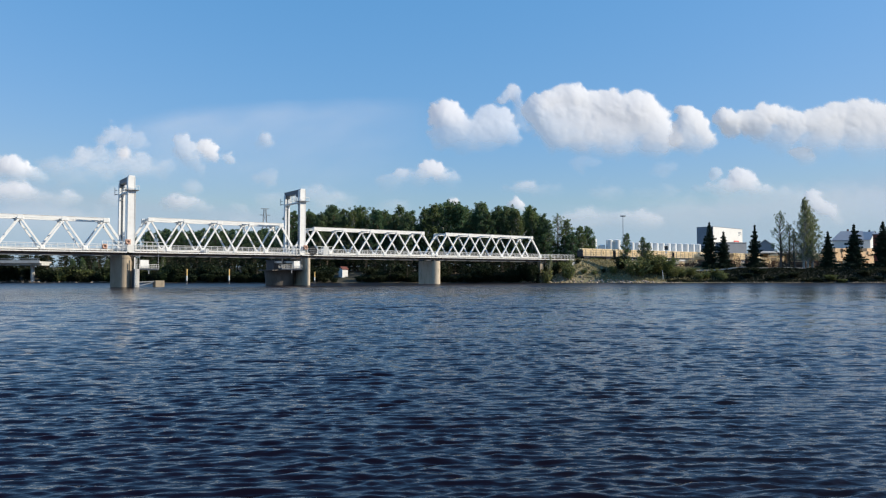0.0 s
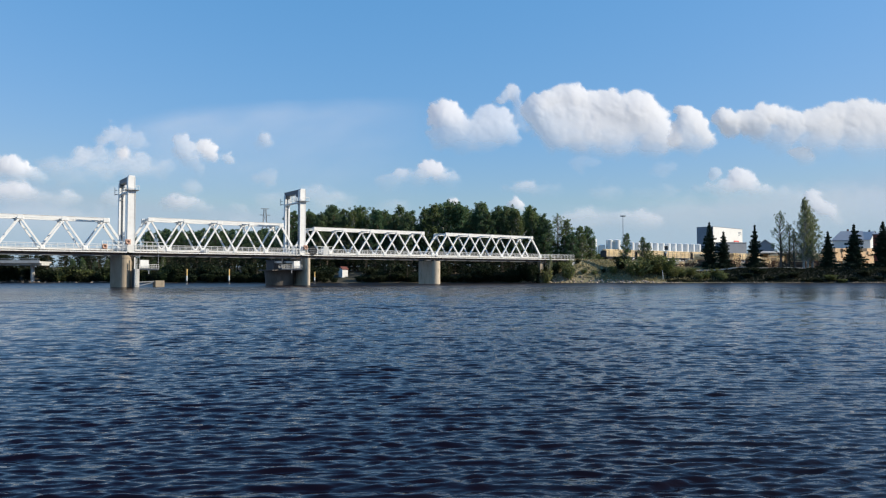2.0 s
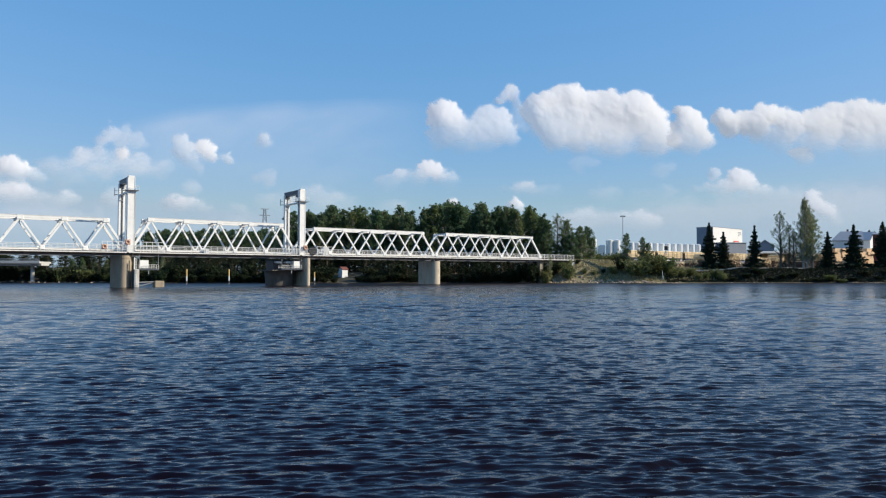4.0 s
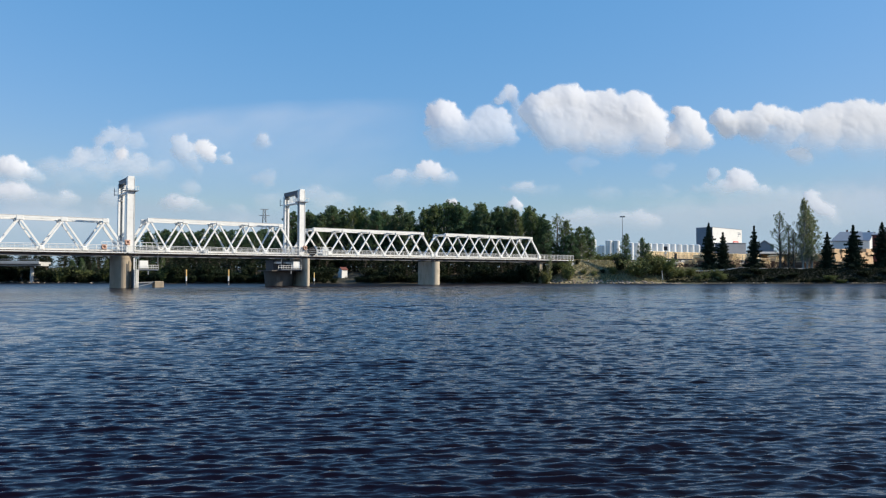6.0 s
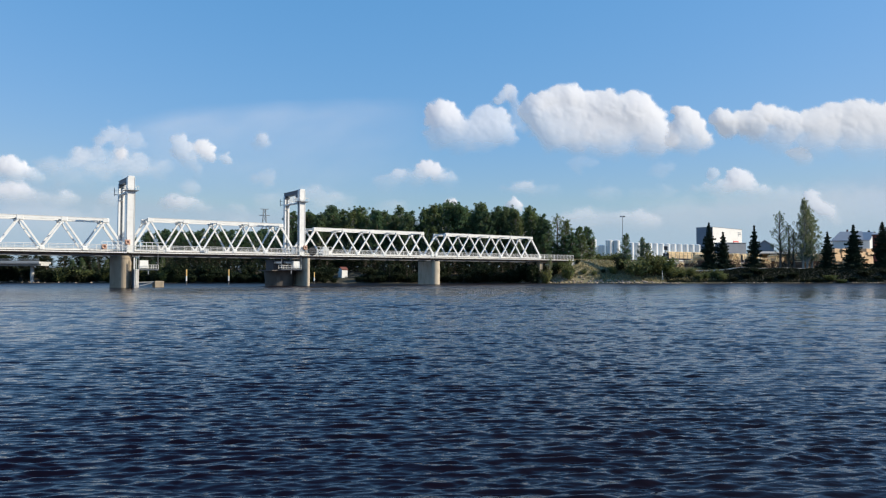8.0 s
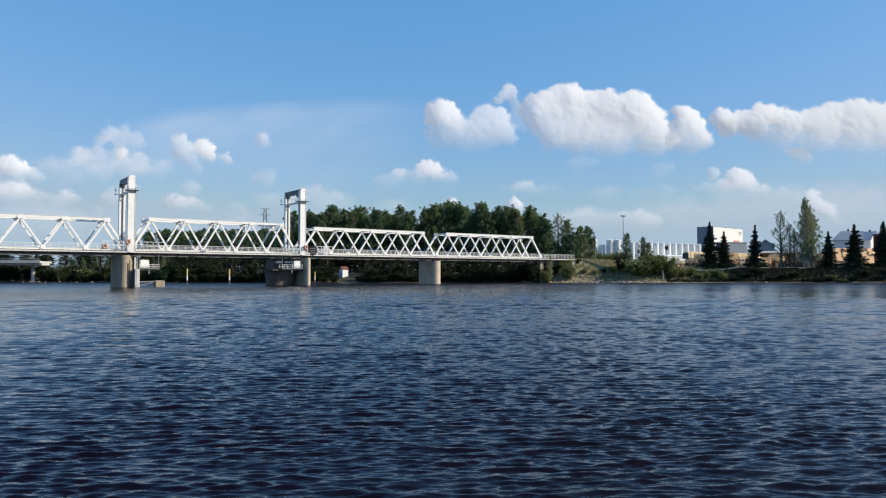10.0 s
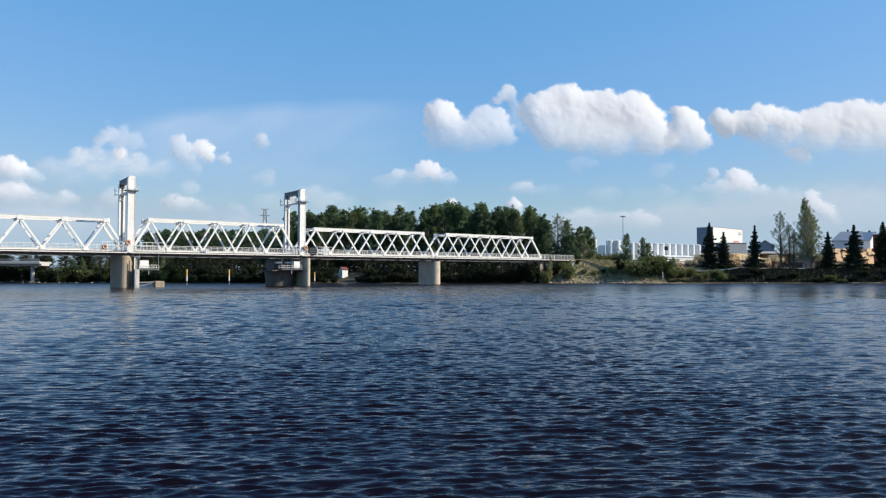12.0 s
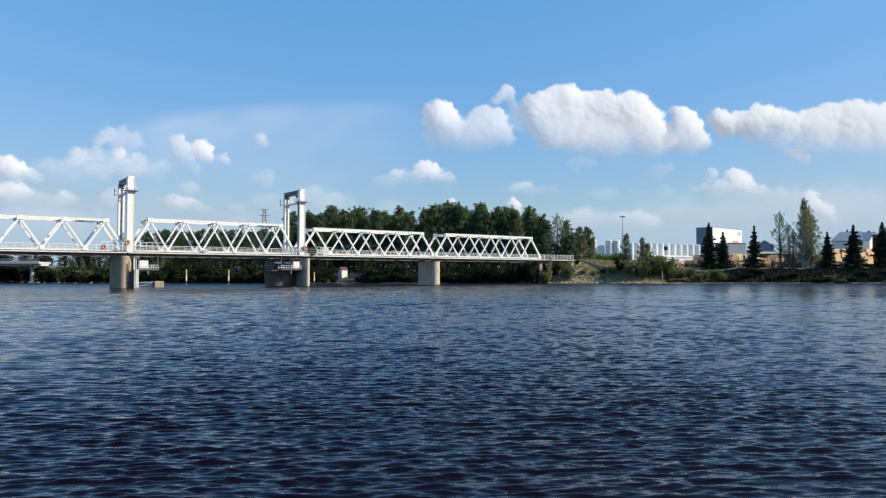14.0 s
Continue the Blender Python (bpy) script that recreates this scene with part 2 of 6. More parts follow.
def ground_mat():
    m = bpy.data.materials.new("bank_soil_and_grass")
    m.use_nodes = True
    n, l = m.node_tree.nodes, m.node_tree.links
    b = n["Principled BSDF"]
    tc = n.new("ShaderNodeTexCoord")
    a, c = n.new("ShaderNodeTexNoise"), n.new("ShaderNodeTexNoise")
    a.inputs["Scale"].default_value, a.inputs["Detail"].default_value = 0.09, 6
    c.inputs["Scale"].default_value, c.inputs["Detail"].default_value = 1.7, 6
    l.new(tc.outputs["Object"], a.inputs["Vector"])
    l.new(tc.outputs["Object"], c.inputs["Vector"])
    r1, r2 = n.new("ShaderNodeValToRGB"), n.new("ShaderNodeValToRGB")
    r1.color_ramp.elements[0].position, r1.color_ramp.elements[1].position = 0.38, 0.66
    r1.color_ramp.elements[0].color, r1.color_ramp.elements[1].color = (0.080, 0.086, 0.032, 1), (0.36, 0.285, 0.16, 1)
    r2.color_ramp.elements[0].color, r2.color_ramp.elements[1].color = (0.5, 0.5, 0.5, 1), (1.3, 1.3, 1.3, 1)
    mul = n.new("ShaderNodeMixRGB")
    mul.blend_type = "MULTIPLY"
    mul.inputs[0].default_value = 0.8
    l.new(a.outputs[0], r1.inputs[0])
    l.new(c.outputs[0], r2.inputs[0])
    l.new(r1.outputs[0], mul.inputs[1])
    l.new(r2.outputs[0], mul.inputs[2])
    # below the waterline the bed is dark wet silt
    sep, wet, bed = n.new("ShaderNodeSeparateXYZ"), n.new("ShaderNodeMapRange"), n.new("ShaderNodeMixRGB")
    l.new(tc.outputs["Object"], sep.inputs[0])
    l.new(sep.outputs[2], wet.inputs[0])
    wet.inputs[1].default_value, wet.inputs[2].default_value = -0.25, 0.05
    l.new(wet.outputs[0], bed.inputs[0])
    bed.inputs[1].default_value = (0.006, 0.008, 0.011, 1)
    # the shade on the sawmill bank and the wooded bank is put into the earth colour
    bank_shade, earth = n.new("ShaderNodeMapRange"), n.new("ShaderNodeMixRGB")
    l.new(sep.outputs[0], bank_shade.inputs[0])
    bank_shade.inputs[1].default_value, bank_shade.inputs[2].default_value = 84.0, 100.0
    bank_shade.inputs[3].default_value, bank_shade.inputs[4].default_value = 0.0, 0.85
    wood_shade, most = n.new("ShaderNodeMapRange"), n.new("ShaderNodeMath")
    l.new(sep.outputs[0], wood_shade.inputs[0])
    wood_shade.inputs[1].default_value, wood_shade.inputs[2].default_value = 32.0, 18.0
    wood_shade.inputs[3].default_value, wood_shade.inputs[4].default_value = 0.0, 0.8
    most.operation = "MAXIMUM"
    l.new(bank_shade.outputs[0], most.inputs[0])
    l.new(wood_shade.outputs[0], most.inputs[1])
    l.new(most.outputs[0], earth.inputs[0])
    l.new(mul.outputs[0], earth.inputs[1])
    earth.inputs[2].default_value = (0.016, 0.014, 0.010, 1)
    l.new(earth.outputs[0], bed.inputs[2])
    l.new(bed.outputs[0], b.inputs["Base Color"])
    b.inputs["Roughness"].default_value = 0.95
    bp = n.new("ShaderNodeBump")
    bp.inputs["Strength"].default_value, bp.inputs["Distance"].default_value = 0.7, 0.25
    l.new(c.outputs[0], bp.inputs["Height"])
    l.new(bp.outputs[0], b.inputs["Normal"])
    return m


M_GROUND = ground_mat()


# ---- building helpers ----
def mesh_of(name, bm, material, smooth=False):
    me = bpy.data.meshes.new(name)
    bm.to_mesh(me)
    bm.free()
    me.materials.append(material)
    if smooth:
        me.polygons.foreach_set("use_smooth", [True] * len(me.polygons))
    return me


def part(name, bm, material, parent, label="", smooth=False):
    ob = new(name, mesh_of(name, bm, material, smooth))
    ob.parent = parent
    return tagged(ob, label)


def piece(name, me, parent, m):
    """One more object on a shared mesh, at the pose m in its parent's space."""
    ob = new(name, me)
    ob.parent = parent
    ob.matrix_basis = m
    return ob


def thing(name, m, label, category, group="", kind=""):
    ob = new(name)
    ob.empty_display_size = 0.5
    ob.matrix_basis = m
    return tagged(ob, label, category, group, kind)


def box(bm, x0, y0, z0, x1, y1, z1, bevel=0.0):
    r = bmesh.ops.create_cube(bm, size=1)
    vs = r["verts"]
    bmesh.ops.scale(bm, vec=(x1 - x0, y1 - y0, z1 - z0), verts=vs)
    bmesh.ops.translate(bm, vec=((x0 + x1) / 2, (y0 + y1) / 2, (z0 + z1) / 2), verts=vs)
    if bevel:
        es = list({e for v in vs for e in v.link_edges})
        bmesh.ops.bevel(bm, geom=es, offset=bevel, segments=1, affect="EDGES")
    return bm


def boxes(*rows, bevel=0.0):
    bm = bmesh.new()
    for r in rows:
        box(bm, *r, bevel=bevel)
    return bm


def beam(bm, p, q, w, h):
    """A straight member of width w and depth h from p to q."""
    p, q = Vector(p), Vector(q)
    d = (q - p).normalized()
    side = d.cross(Vector((0, 0, 1)))
    side = Vector((0, 1, 0)) if side.length < 1e-4 else side.normalized()
    up = side.cross(d)
    vs = []
    for o in (p, q):
        for a, b in ((-1, -1), (1, -1), (1, 1), (-1, 1)):
            vs.append(bm.verts.new(o + side * (a * w / 2) + up * (b * h / 2)))
    for f in ((3, 2, 1, 0), (4, 5, 6, 7), (0, 1, 5, 4), (1, 2, 6, 5), (2, 3, 7, 6), (3, 0, 4, 7)):
        bm.faces.new([vs[i] for i in f])
    return bm


def ibeam(bm, p, q, w, h, t=0.06):
    """A member with two flanges and a web."""
    p, q = Vector(p), Vector(q)
    d = (q - p).normalized()
    side = d.cross(Vector((0, 0, 1)))
    side = Vector((0, 1, 0)) if side.length < 1e-4 else side.normalized()
    up = side.cross(d)
    beam(bm, p, q, t, h - 2 * t)
    for s in (-1, 1):
        o = up * (s * (h - t) / 2)
        beam(bm, p + o, q + o, w, t)
    return bm


def tube(bm, p, q, r, n=8, r2=None):
    p, q = Vector(p), Vector(q)
    d = q - p
    m = Matrix.Translation((p + q) / 2) @ d.to_track_quat("Z", "Y").to_matrix().to_4x4()
    bmesh.ops.create_cone(bm, cap_ends=True, segments=n, radius1=r, radius2=r if r2 is None else r2, depth=d.length, matrix=m)
    return bm


# ---- the lie of the land ----
ANGLE = math.degrees(math.atan2(0.5896, 0.8077))  # the railway's bearing
BRIDGE = pose(0, 225, 0, 0, 0, ANGLE)             # along: s, across: w, up: z
DX, DY = 0.80769, 0.58961
TRACK = 3.3                                       # the track's middle, across
RAIL_Z = 8.95


def along(x, y):
    return x * DX + (y - 225) * DY, -x * DY + (y - 225) * DX


def smooth(t):
    t = min(1.0, max(0.0, t))
    return t * t * (3 - 2 * t)


def shore(x):
    return 250 + 1.6 * math.sin(x / 17) + 1.1 * math.sin(x / 7.3 + 1) + 14 * smooth((-95 - x) / 30)


def ground_z(x, y):
    wob = noise.noise((x * 0.13, y * 0.13, 3.1)) * 0.45 + noise.noise((x * 0.4, y * 0.4, 7.7)) * 0.15
    if y < 120:
        t = 4.0 - y + 1.2 * noise.noise((x * 0.2, 0.5, 0.3))
        return max(-3.0, t * 0.25) if t < 0 else min(1.35, t * 0.7) + wob * 0.2 * smooth(t / 4)
    t = y - shore(x)
    if t < 0:
        z = max(-3.0, t * 0.2)
    else:
        right = smooth((x - 35) / 25)
        z = 0.15 + min(t, 12) * 0.06 * smooth(t / 2) + (1 - right) * 3.2 * smooth((t - 2) / 22) + right * 4.6 * smooth((t - 0.5) / (13 - 5 * smooth((x - 95) / 20)))
        z += wob * smooth(t / 4) + min(4.0, max(0.0, t - 20) * 0.02)
        s, w = along(x, y)
        e = RAIL_Z - 0.55 - max(0.0, abs(w - TRACK) - 3.2) / 1.7 - max(0.0, 57 - s) / 1.4
        z = max(z, e * smooth((t + 1) / 9) + wob * 0.3)
        if s > 60 and abs(w - TRACK) < 3:
            z = min(z, RAIL_Z - 0.5)
    return z


def spaced(dense_lo, dense_hi, step, lo, hi, grow=1.18):
    mid = list(np.arange(dense_lo, dense_hi + step / 2, step))
    a, s = mid[0], step
    left = []
    while a > lo:
        s *= grow
        a -= s
        left.append(a)
    b, s = mid[-1], step
    right = []
    while b < hi:
        s *= grow
        b += s
        right.append(b)
    return left[::-1] + mid + right


def grid_mesh(name, xs, ys, zs, material):
    nx, ny = len(xs), len(ys)
    co = np.empty((ny, nx, 3))
    co[..., 0], co[..., 1], co[..., 2] = np.array(xs)[None, :], np.array(ys)[:, None], zs
    idx = np.arange(nx * ny).reshape(ny, nx)
    quads = np.stack([idx[:-1, :-1], idx[:-1, 1:], idx[1:, 1:], idx[1:, :-1]], -1).reshape(-1, 4)
    me = bpy.data.meshes.new(name)
    me.vertices.add(nx * ny)
    me.vertices.foreach_set("co", co.ravel())
    me.loops.add(quads.size)
    me.loops.foreach_set("vertex_index", quads.ravel())
    me.polygons.add(len(quads))
    me.polygons.foreach_set("loop_start", np.arange(0, quads.size, 4))
    me.polygons.foreach_set("use_smooth", [True] * len(quads))
    me.materials.append(material)
    me.update()
    me.validate()
    return me


def build_ground():
    xs = spaced(-190, 230, 2.0, -4500, 4500)
    ys = sorted(set(spaced(234, 340, 1.5, 30, 4600) + [-4500, -2500, -1200, -600, -300, -150, -80, -40, -20, -10] + list(np.arange(-5, 14, 1.0))))
    zs = np.array([[ground_z(x, y) for x in xs] for y in ys])
    return tagged(new("ground", grid_mesh("ground", xs, ys, zs, M_GROUND)), "grassy river bank with dry soil and rail embankment", "ground", kind="structure")


def build_water():
    """One sheet of small wind waves, finest near the eye; it slides away with the wind."""
    xs = np.array(spaced(-7, 7, 0.08, -4200, 4200, 1.022))
    ys = [5.0]
    while ys[-1] < 330:
        ys.append(ys[-1] + max(0.03, (ys[-1] - 3.5) * (0.0036 if ys[-1] < 60 else 0.0032 if ys[-1] < 130 else 0.0048)))
    back = [4.9, 4.6, 4, 2, -2, -8, -20, -60, -200, -800, -4000]
    front = [360, 420, 520, 700, 1000, 1600, 2600, 4300]
    ys = np.array(back[::-1] + ys + front)
    step_y, step_x = np.gradient(ys), np.gradient(xs)
    step = np.maximum(step_y[:, None] * 1.0, step_x[None, :] * 0.4)
    X, Y = np.meshgrid(xs, ys)
    Z = np.zeros_like(X)
    rng = np.random.default_rng(4)
    lull = 1 - 0.5 * np.clip((Y - 70) / 70, 0, 1) * np.clip((X + 30) / 70, 0, 1)
    warp = 0.9 * np.sin(X * 0.31 + Y * 0.17) + 0.7 * np.sin(X * -0.19 + Y * 0.41 + 2) + 0.5 * np.sin(X * 0.53 - Y * 0.23 + 4)
    # wind waves around a quarter of a metre long, steeper towards the near bank,
    # longer ones further out, and a broad chop that shows over the far water
    short = [(0.10 * 18 ** (i / 99), 0.104, 18, 0.22, 0.8) for i in range(100)]
    chop = [(3.0 * 1.055 ** i, 0.036, 40, 4.5, 9.0) for i in range(16)]
    middle = [(0.5 * 1.05 ** i, 0.066, 22, 1.0, 9.0) for i in range(30)]
    for lam, steep, spread, mid, band in short + middle + chop:
        lam *= rng.uniform(0.97, 1.03)
        steep *= math.exp(-0.5 * (math.log(lam / mid) / band) ** 2)
        ang = radians(94 + rng.normal(0, spread))
        k = 2 * np.pi / lam
        fade = np.clip((lam / step - 2.2) / 2.2, 0, 1)
        group = 0.5 + 0.5 * np.sin(X * rng.uniform(-0.25, 0.25) / lam * 2 + Y * rng.uniform(-0.25, 0.25) / lam * 2 + rng.uniform(0, 6))
        ph = k * (X * np.cos(ang) + Y * np.sin(ang)) + rng.uniform(0, 6.28) + warp * 0.5
        if mid == 1.0:
            fade = fade * np.clip((Y - 24 * lam) / (4 + 12 * lam), 0, 1) * np.clip((230 - Y) / 70, 0, 1)
        elif mid > 2:
            fade = fade * np.clip((Y - 80) / 90, 0, 1)
        else:
            fade = fade * (1 + 0.08 * np.clip((17 - Y) / 9, 0, 1))
        fade = fade * lull
        Z += fade * group * steep / k * (np.sin(ph) + 0.2 * np.sin(2 * ph) - 0.05 * np.cos(2 * ph))
    me = grid_mesh("water", xs, ys, Z, M_WATER)
    # the crests are leaned towards the camera, so that their steep fronts face it
    co = np.stack([X, Y - 0.45 * Z, Z], -1)
    me.vertices.foreach_set("co", co.ravel())
    me.update()
    return tagged(new("water", me), "dark blue river water with small wind waves", "water", kind="structure")


ground = build_ground()
water = build_water()


# ---- the railway bridge ----
TOP = 16.2


def build_span(s0, s1, panels, lift, label):
    """A through truss with two Warren sides, bracing overhead and an open track deck; its space runs along the bridge."""
    T = thing("truss_span", BRIDGE @ pose(s0, 0, 0), label, "bridge span", "spans of the railway bridge")
    L = s1 - s0
    p = L / panels
    top, bot = TOP + lift, RAIL_Z + 0.1
    for w in (0.0, 6.4):
        part("bottom_chord", ibeam(bmesh.new(), (0, w, bot), (L, w, bot), 0.5, 0.5), M_WHITE, T)
        bm = bmesh.new()
        beam(bm, (p / 2 - 0.3, w, top), (L - p / 2 + 0.3, w, top), 0.56, 0.6)
        beam(bm, (p / 2 - 0.3, w, top + 0.33), (L - p / 2 + 0.3, w, top + 0.33), 0.7, 0.06)
        part("top_chord", bm, M_WHITE, T)
        for k in range(panels):
            a = (k + 0.5) * p
            for b, thick in ((k * p, 0.62 if k == 0 else 0.42), ((k + 1) * p, 0.62 if k == panels - 1 else 0.42)):
                end = k == 0 and b == 0 or k == panels - 1 and b > a
                part("end_post" if end else "diagonal", beam(bmesh.new(), (b, w, bot + 0.2), (a, w, top - 0.3), 0.42, 0.54 if end else 0.38), M_WHITE, T)
            part("gusset", boxes((a - 0.75, w - 0.34, top - 0.8, a + 0.75, w + 0.34, top + 0.36), bevel=0.15), M_WHITE, T)
        for k in range(panels + 1):
            b = min(max(k * p, 0.5), L - 0.5)
            part("gusset", boxes((b - 0.55, w - 0.32, bot - 0.3, b + 0.55, w + 0.32, bot + 0.75), bevel=0.15), M_WHITE, T)
    for k in range(panels):
        a = (k + 0.5) * p
        part("cross_strut", ibeam(bmesh.new(), (a, 0, top), (a, 6.4, top), 0.3, 0.5), M_WHITE, T)
        if k < panels - 1:
            bm = bmesh.new()
            beam(bm, (a, 0.2, top), (a + p, 6.2, top), 0.16, 0.2)
            beam(bm, (a, 6.2, top + 0.21), (a + p, 0.2, top + 0.21), 0.16, 0.2)
            part("wind_brace", bm, M_WHITE, T)
    for a, b in ((p / 2, 0.9), (L - p / 2, -0.9)):
        for w, q in ((0.3, 1.6), (6.1, -1.6)):
            part("portal_brace", beam(bmesh.new(), (a - b * 0.75, w, top - 1.6), (a, w + q, top - 0.1), 0.2, 0.24), M_WHITE, T)
    for k in range(panels + 1):
        b = min(max(k * p, 0.4), L - 0.4)
        part("cross_girder", ibeam(bmesh.new(), (b, -0.2, bot - 0.75), (b, 6.6, bot - 0.75), 0.4, 0.9), M_GIRDER, T)
    for w in (2.45, 4.15):
        part("stringer", ibeam(bmesh.new(), (0.1, w, bot - 0.6), (L - 0.1, w, bot - 0.6), 0.35, 0.7), M_GIRDER, T)
    for w in (0.0, 6.4):
        part("plate_girder", boxes((0.05, w - 0.12, bot - 1.25, L - 0.05, w + 0.12, bot - 0.32)), M_GIRDER, T)
        part("lower_flange", boxes((0.05, w - 0.3, bot - 1.43, L - 0.05, w + 0.3, bot - 1.25), bevel=0.03), M_GREY_PAINT, T, "grey lower flange")
    return T


SPANS = [
    (-139.0, -95.0, 5, 0.0, "white steel truss approach span beside the lift tower"),
    (-93.6, -51.0, 5, 0.6, "white steel lift span hanging between two lift towers"),
    (-49.4, -3.5, 5, 0.0, "white steel truss span between lift tower and river pier"),
    (-3.0, 43.4, 5, 0.0, "white steel truss span reaching the wooded bank"),
]
for row in SPANS:
    build_span(*row)


def build_deck(s0, s1):
    """The track on its sleepers, with a plank walkway on either side."""
    T = thing("track_deck", BRIDGE @ pose(s0, 0, 0), "open bridge deck with rails, timber sleepers and side walkways", "bridge deck", "decks of the railway bridge")
    L = s1 - s0
    for w in (TRACK - 0.762, TRACK + 0.762):
        part("rail", ibeam(bmesh.new(), (0, w, RAIL_Z - 0.09), (L, w, RAIL_Z - 0.09), 0.14, 0.18, 0.03), M_RAIL, T)
    bm = bmesh.new()
    n = int(L / 0.7)
    for i in range(n):
        x = (i + 0.5) * L / n
        beam(bm, (x, TRACK - 1.5, RAIL_Z - 0.28), (x, TRACK + 1.5, RAIL_Z - 0.28), 0.25, 0.2)
    tagged(part("sleepers", bm, M_SLEEPER, T), kind="stuff")
    for w, q in ((-1.75, -0.35), (6.75, 8.15)):
        part("walkway", boxes((0, w, RAIL_Z - 0.52, L, q, RAIL_Z - 0.42)), M_CONC_PALE, T)
    for w in (-1.83, 8.23):
        part("edge_beam", ibeam(bmesh.new(), (0, w, RAIL_Z - 0.5), (L, w, RAIL_Z - 0.5), 0.2, 0.26), M_WHITE, T)
    bm = boxes((0.4, -1.7, RAIL_Z - 0.9, 0.6, -0.3, RAIL_Z - 0.53))
    me = mesh_of("bracket", bm, M_GIRDER)
    m = int(L / 4.6)
    for i in range(m):
        for w in (0.0, 8.4):
            piece("bracket", me, T, pose((i + 0.3) * L / m, w, 0))
    return T


def build_railing(s0, s1, w):
    T = thing("walkway_railing", BRIDGE @ pose(s0, w, RAIL_Z - 0.3), "white steel pipe railing along the bridge walkway", "railing", "railings of the railway bridge")
    L = s1 - s0
    for z, r in ((1.55, 0.06), (1.2, 0.035), (0.85, 0.035), (0.45, 0.035)):
        part("rail", tube(bmesh.new(), (0, 0, z), (L, 0, z), r, 6), M_WHITE, T)
    n = max(2, int(L / 1.6))
    me = mesh_of("post", boxes((-0.04, -0.04, 0, 0.04, 0.04, 1.55)), M_WHITE)
    for i in range(n + 1):
        piece("post", me, T, pose(i * L / n, 0, 0))
    return T


for s0, s1 in ((-141, -95), (-94.6, -50.4), (-49.8, -3.3), (-3.2, 43.5), (43.6, 58.5)):
    build_deck(s0, s1)
    for w in (-1.83, 8.23):
        build_railing(s0, s1, w)


def build_approach():
    T = thing("approach_span", BRIDGE @ pose(43.5, 0, 0), "short steel girder span onto the embankment", "bridge span")
    for w in (0.0, 6.4):
        part("plate_girder", boxes((0, w - 0.15, RAIL_Z - 1.35, 15, w + 0.15, RAIL_Z - 0.53)), M_GIRDER, T)
    for x in (0.5, 5, 10, 14.5):
        part("cross_girder", boxes((x - 0.2, 0.2, RAIL_Z - 1.2, x + 0.2, 6.2, RAIL_Z - 0.42)), M_GIRDER, T)
    A = thing("abutment", BRIDGE @ pose(57.5, 0, 0), "pale concrete bridge abutment set in the embankment", "abutment")
    part("wall", boxes((0, -1.8, 3.0, 1.6, 8.2, RAIL_Z - 1.36), bevel=0.06), M_CONC_PALE, A)
    part("bearing_shelf", boxes((-0.3, -1.6, RAIL_Z - 2.4, 0.0, 8.0, RAIL_Z - 1.9)), M_CONC_PALE, A)


build_approach()


def drum(bm, x, y, z0, z1, rx, ry, n=28, flare=1.0):
    """An oval column."""
    lo = [bm.verts.new((x + rx * flare * math.cos(a), y + ry * flare * math.sin(a), z0)) for a in (2 * math.pi * i / n for i in range(n))]
    hi = [bm.verts.new((x + rx * math.cos(a), y + ry * math.sin(a), z1)) for a in (2 * math.pi * i / n for i in range(n))]
    for i in range(n):
        j = (i + 1) % n
        bm.faces.new((lo[i], lo[j], hi[j], hi[i]))
    bm.faces.new(hi)
    bm.faces.new(lo[::-1])
    return bm


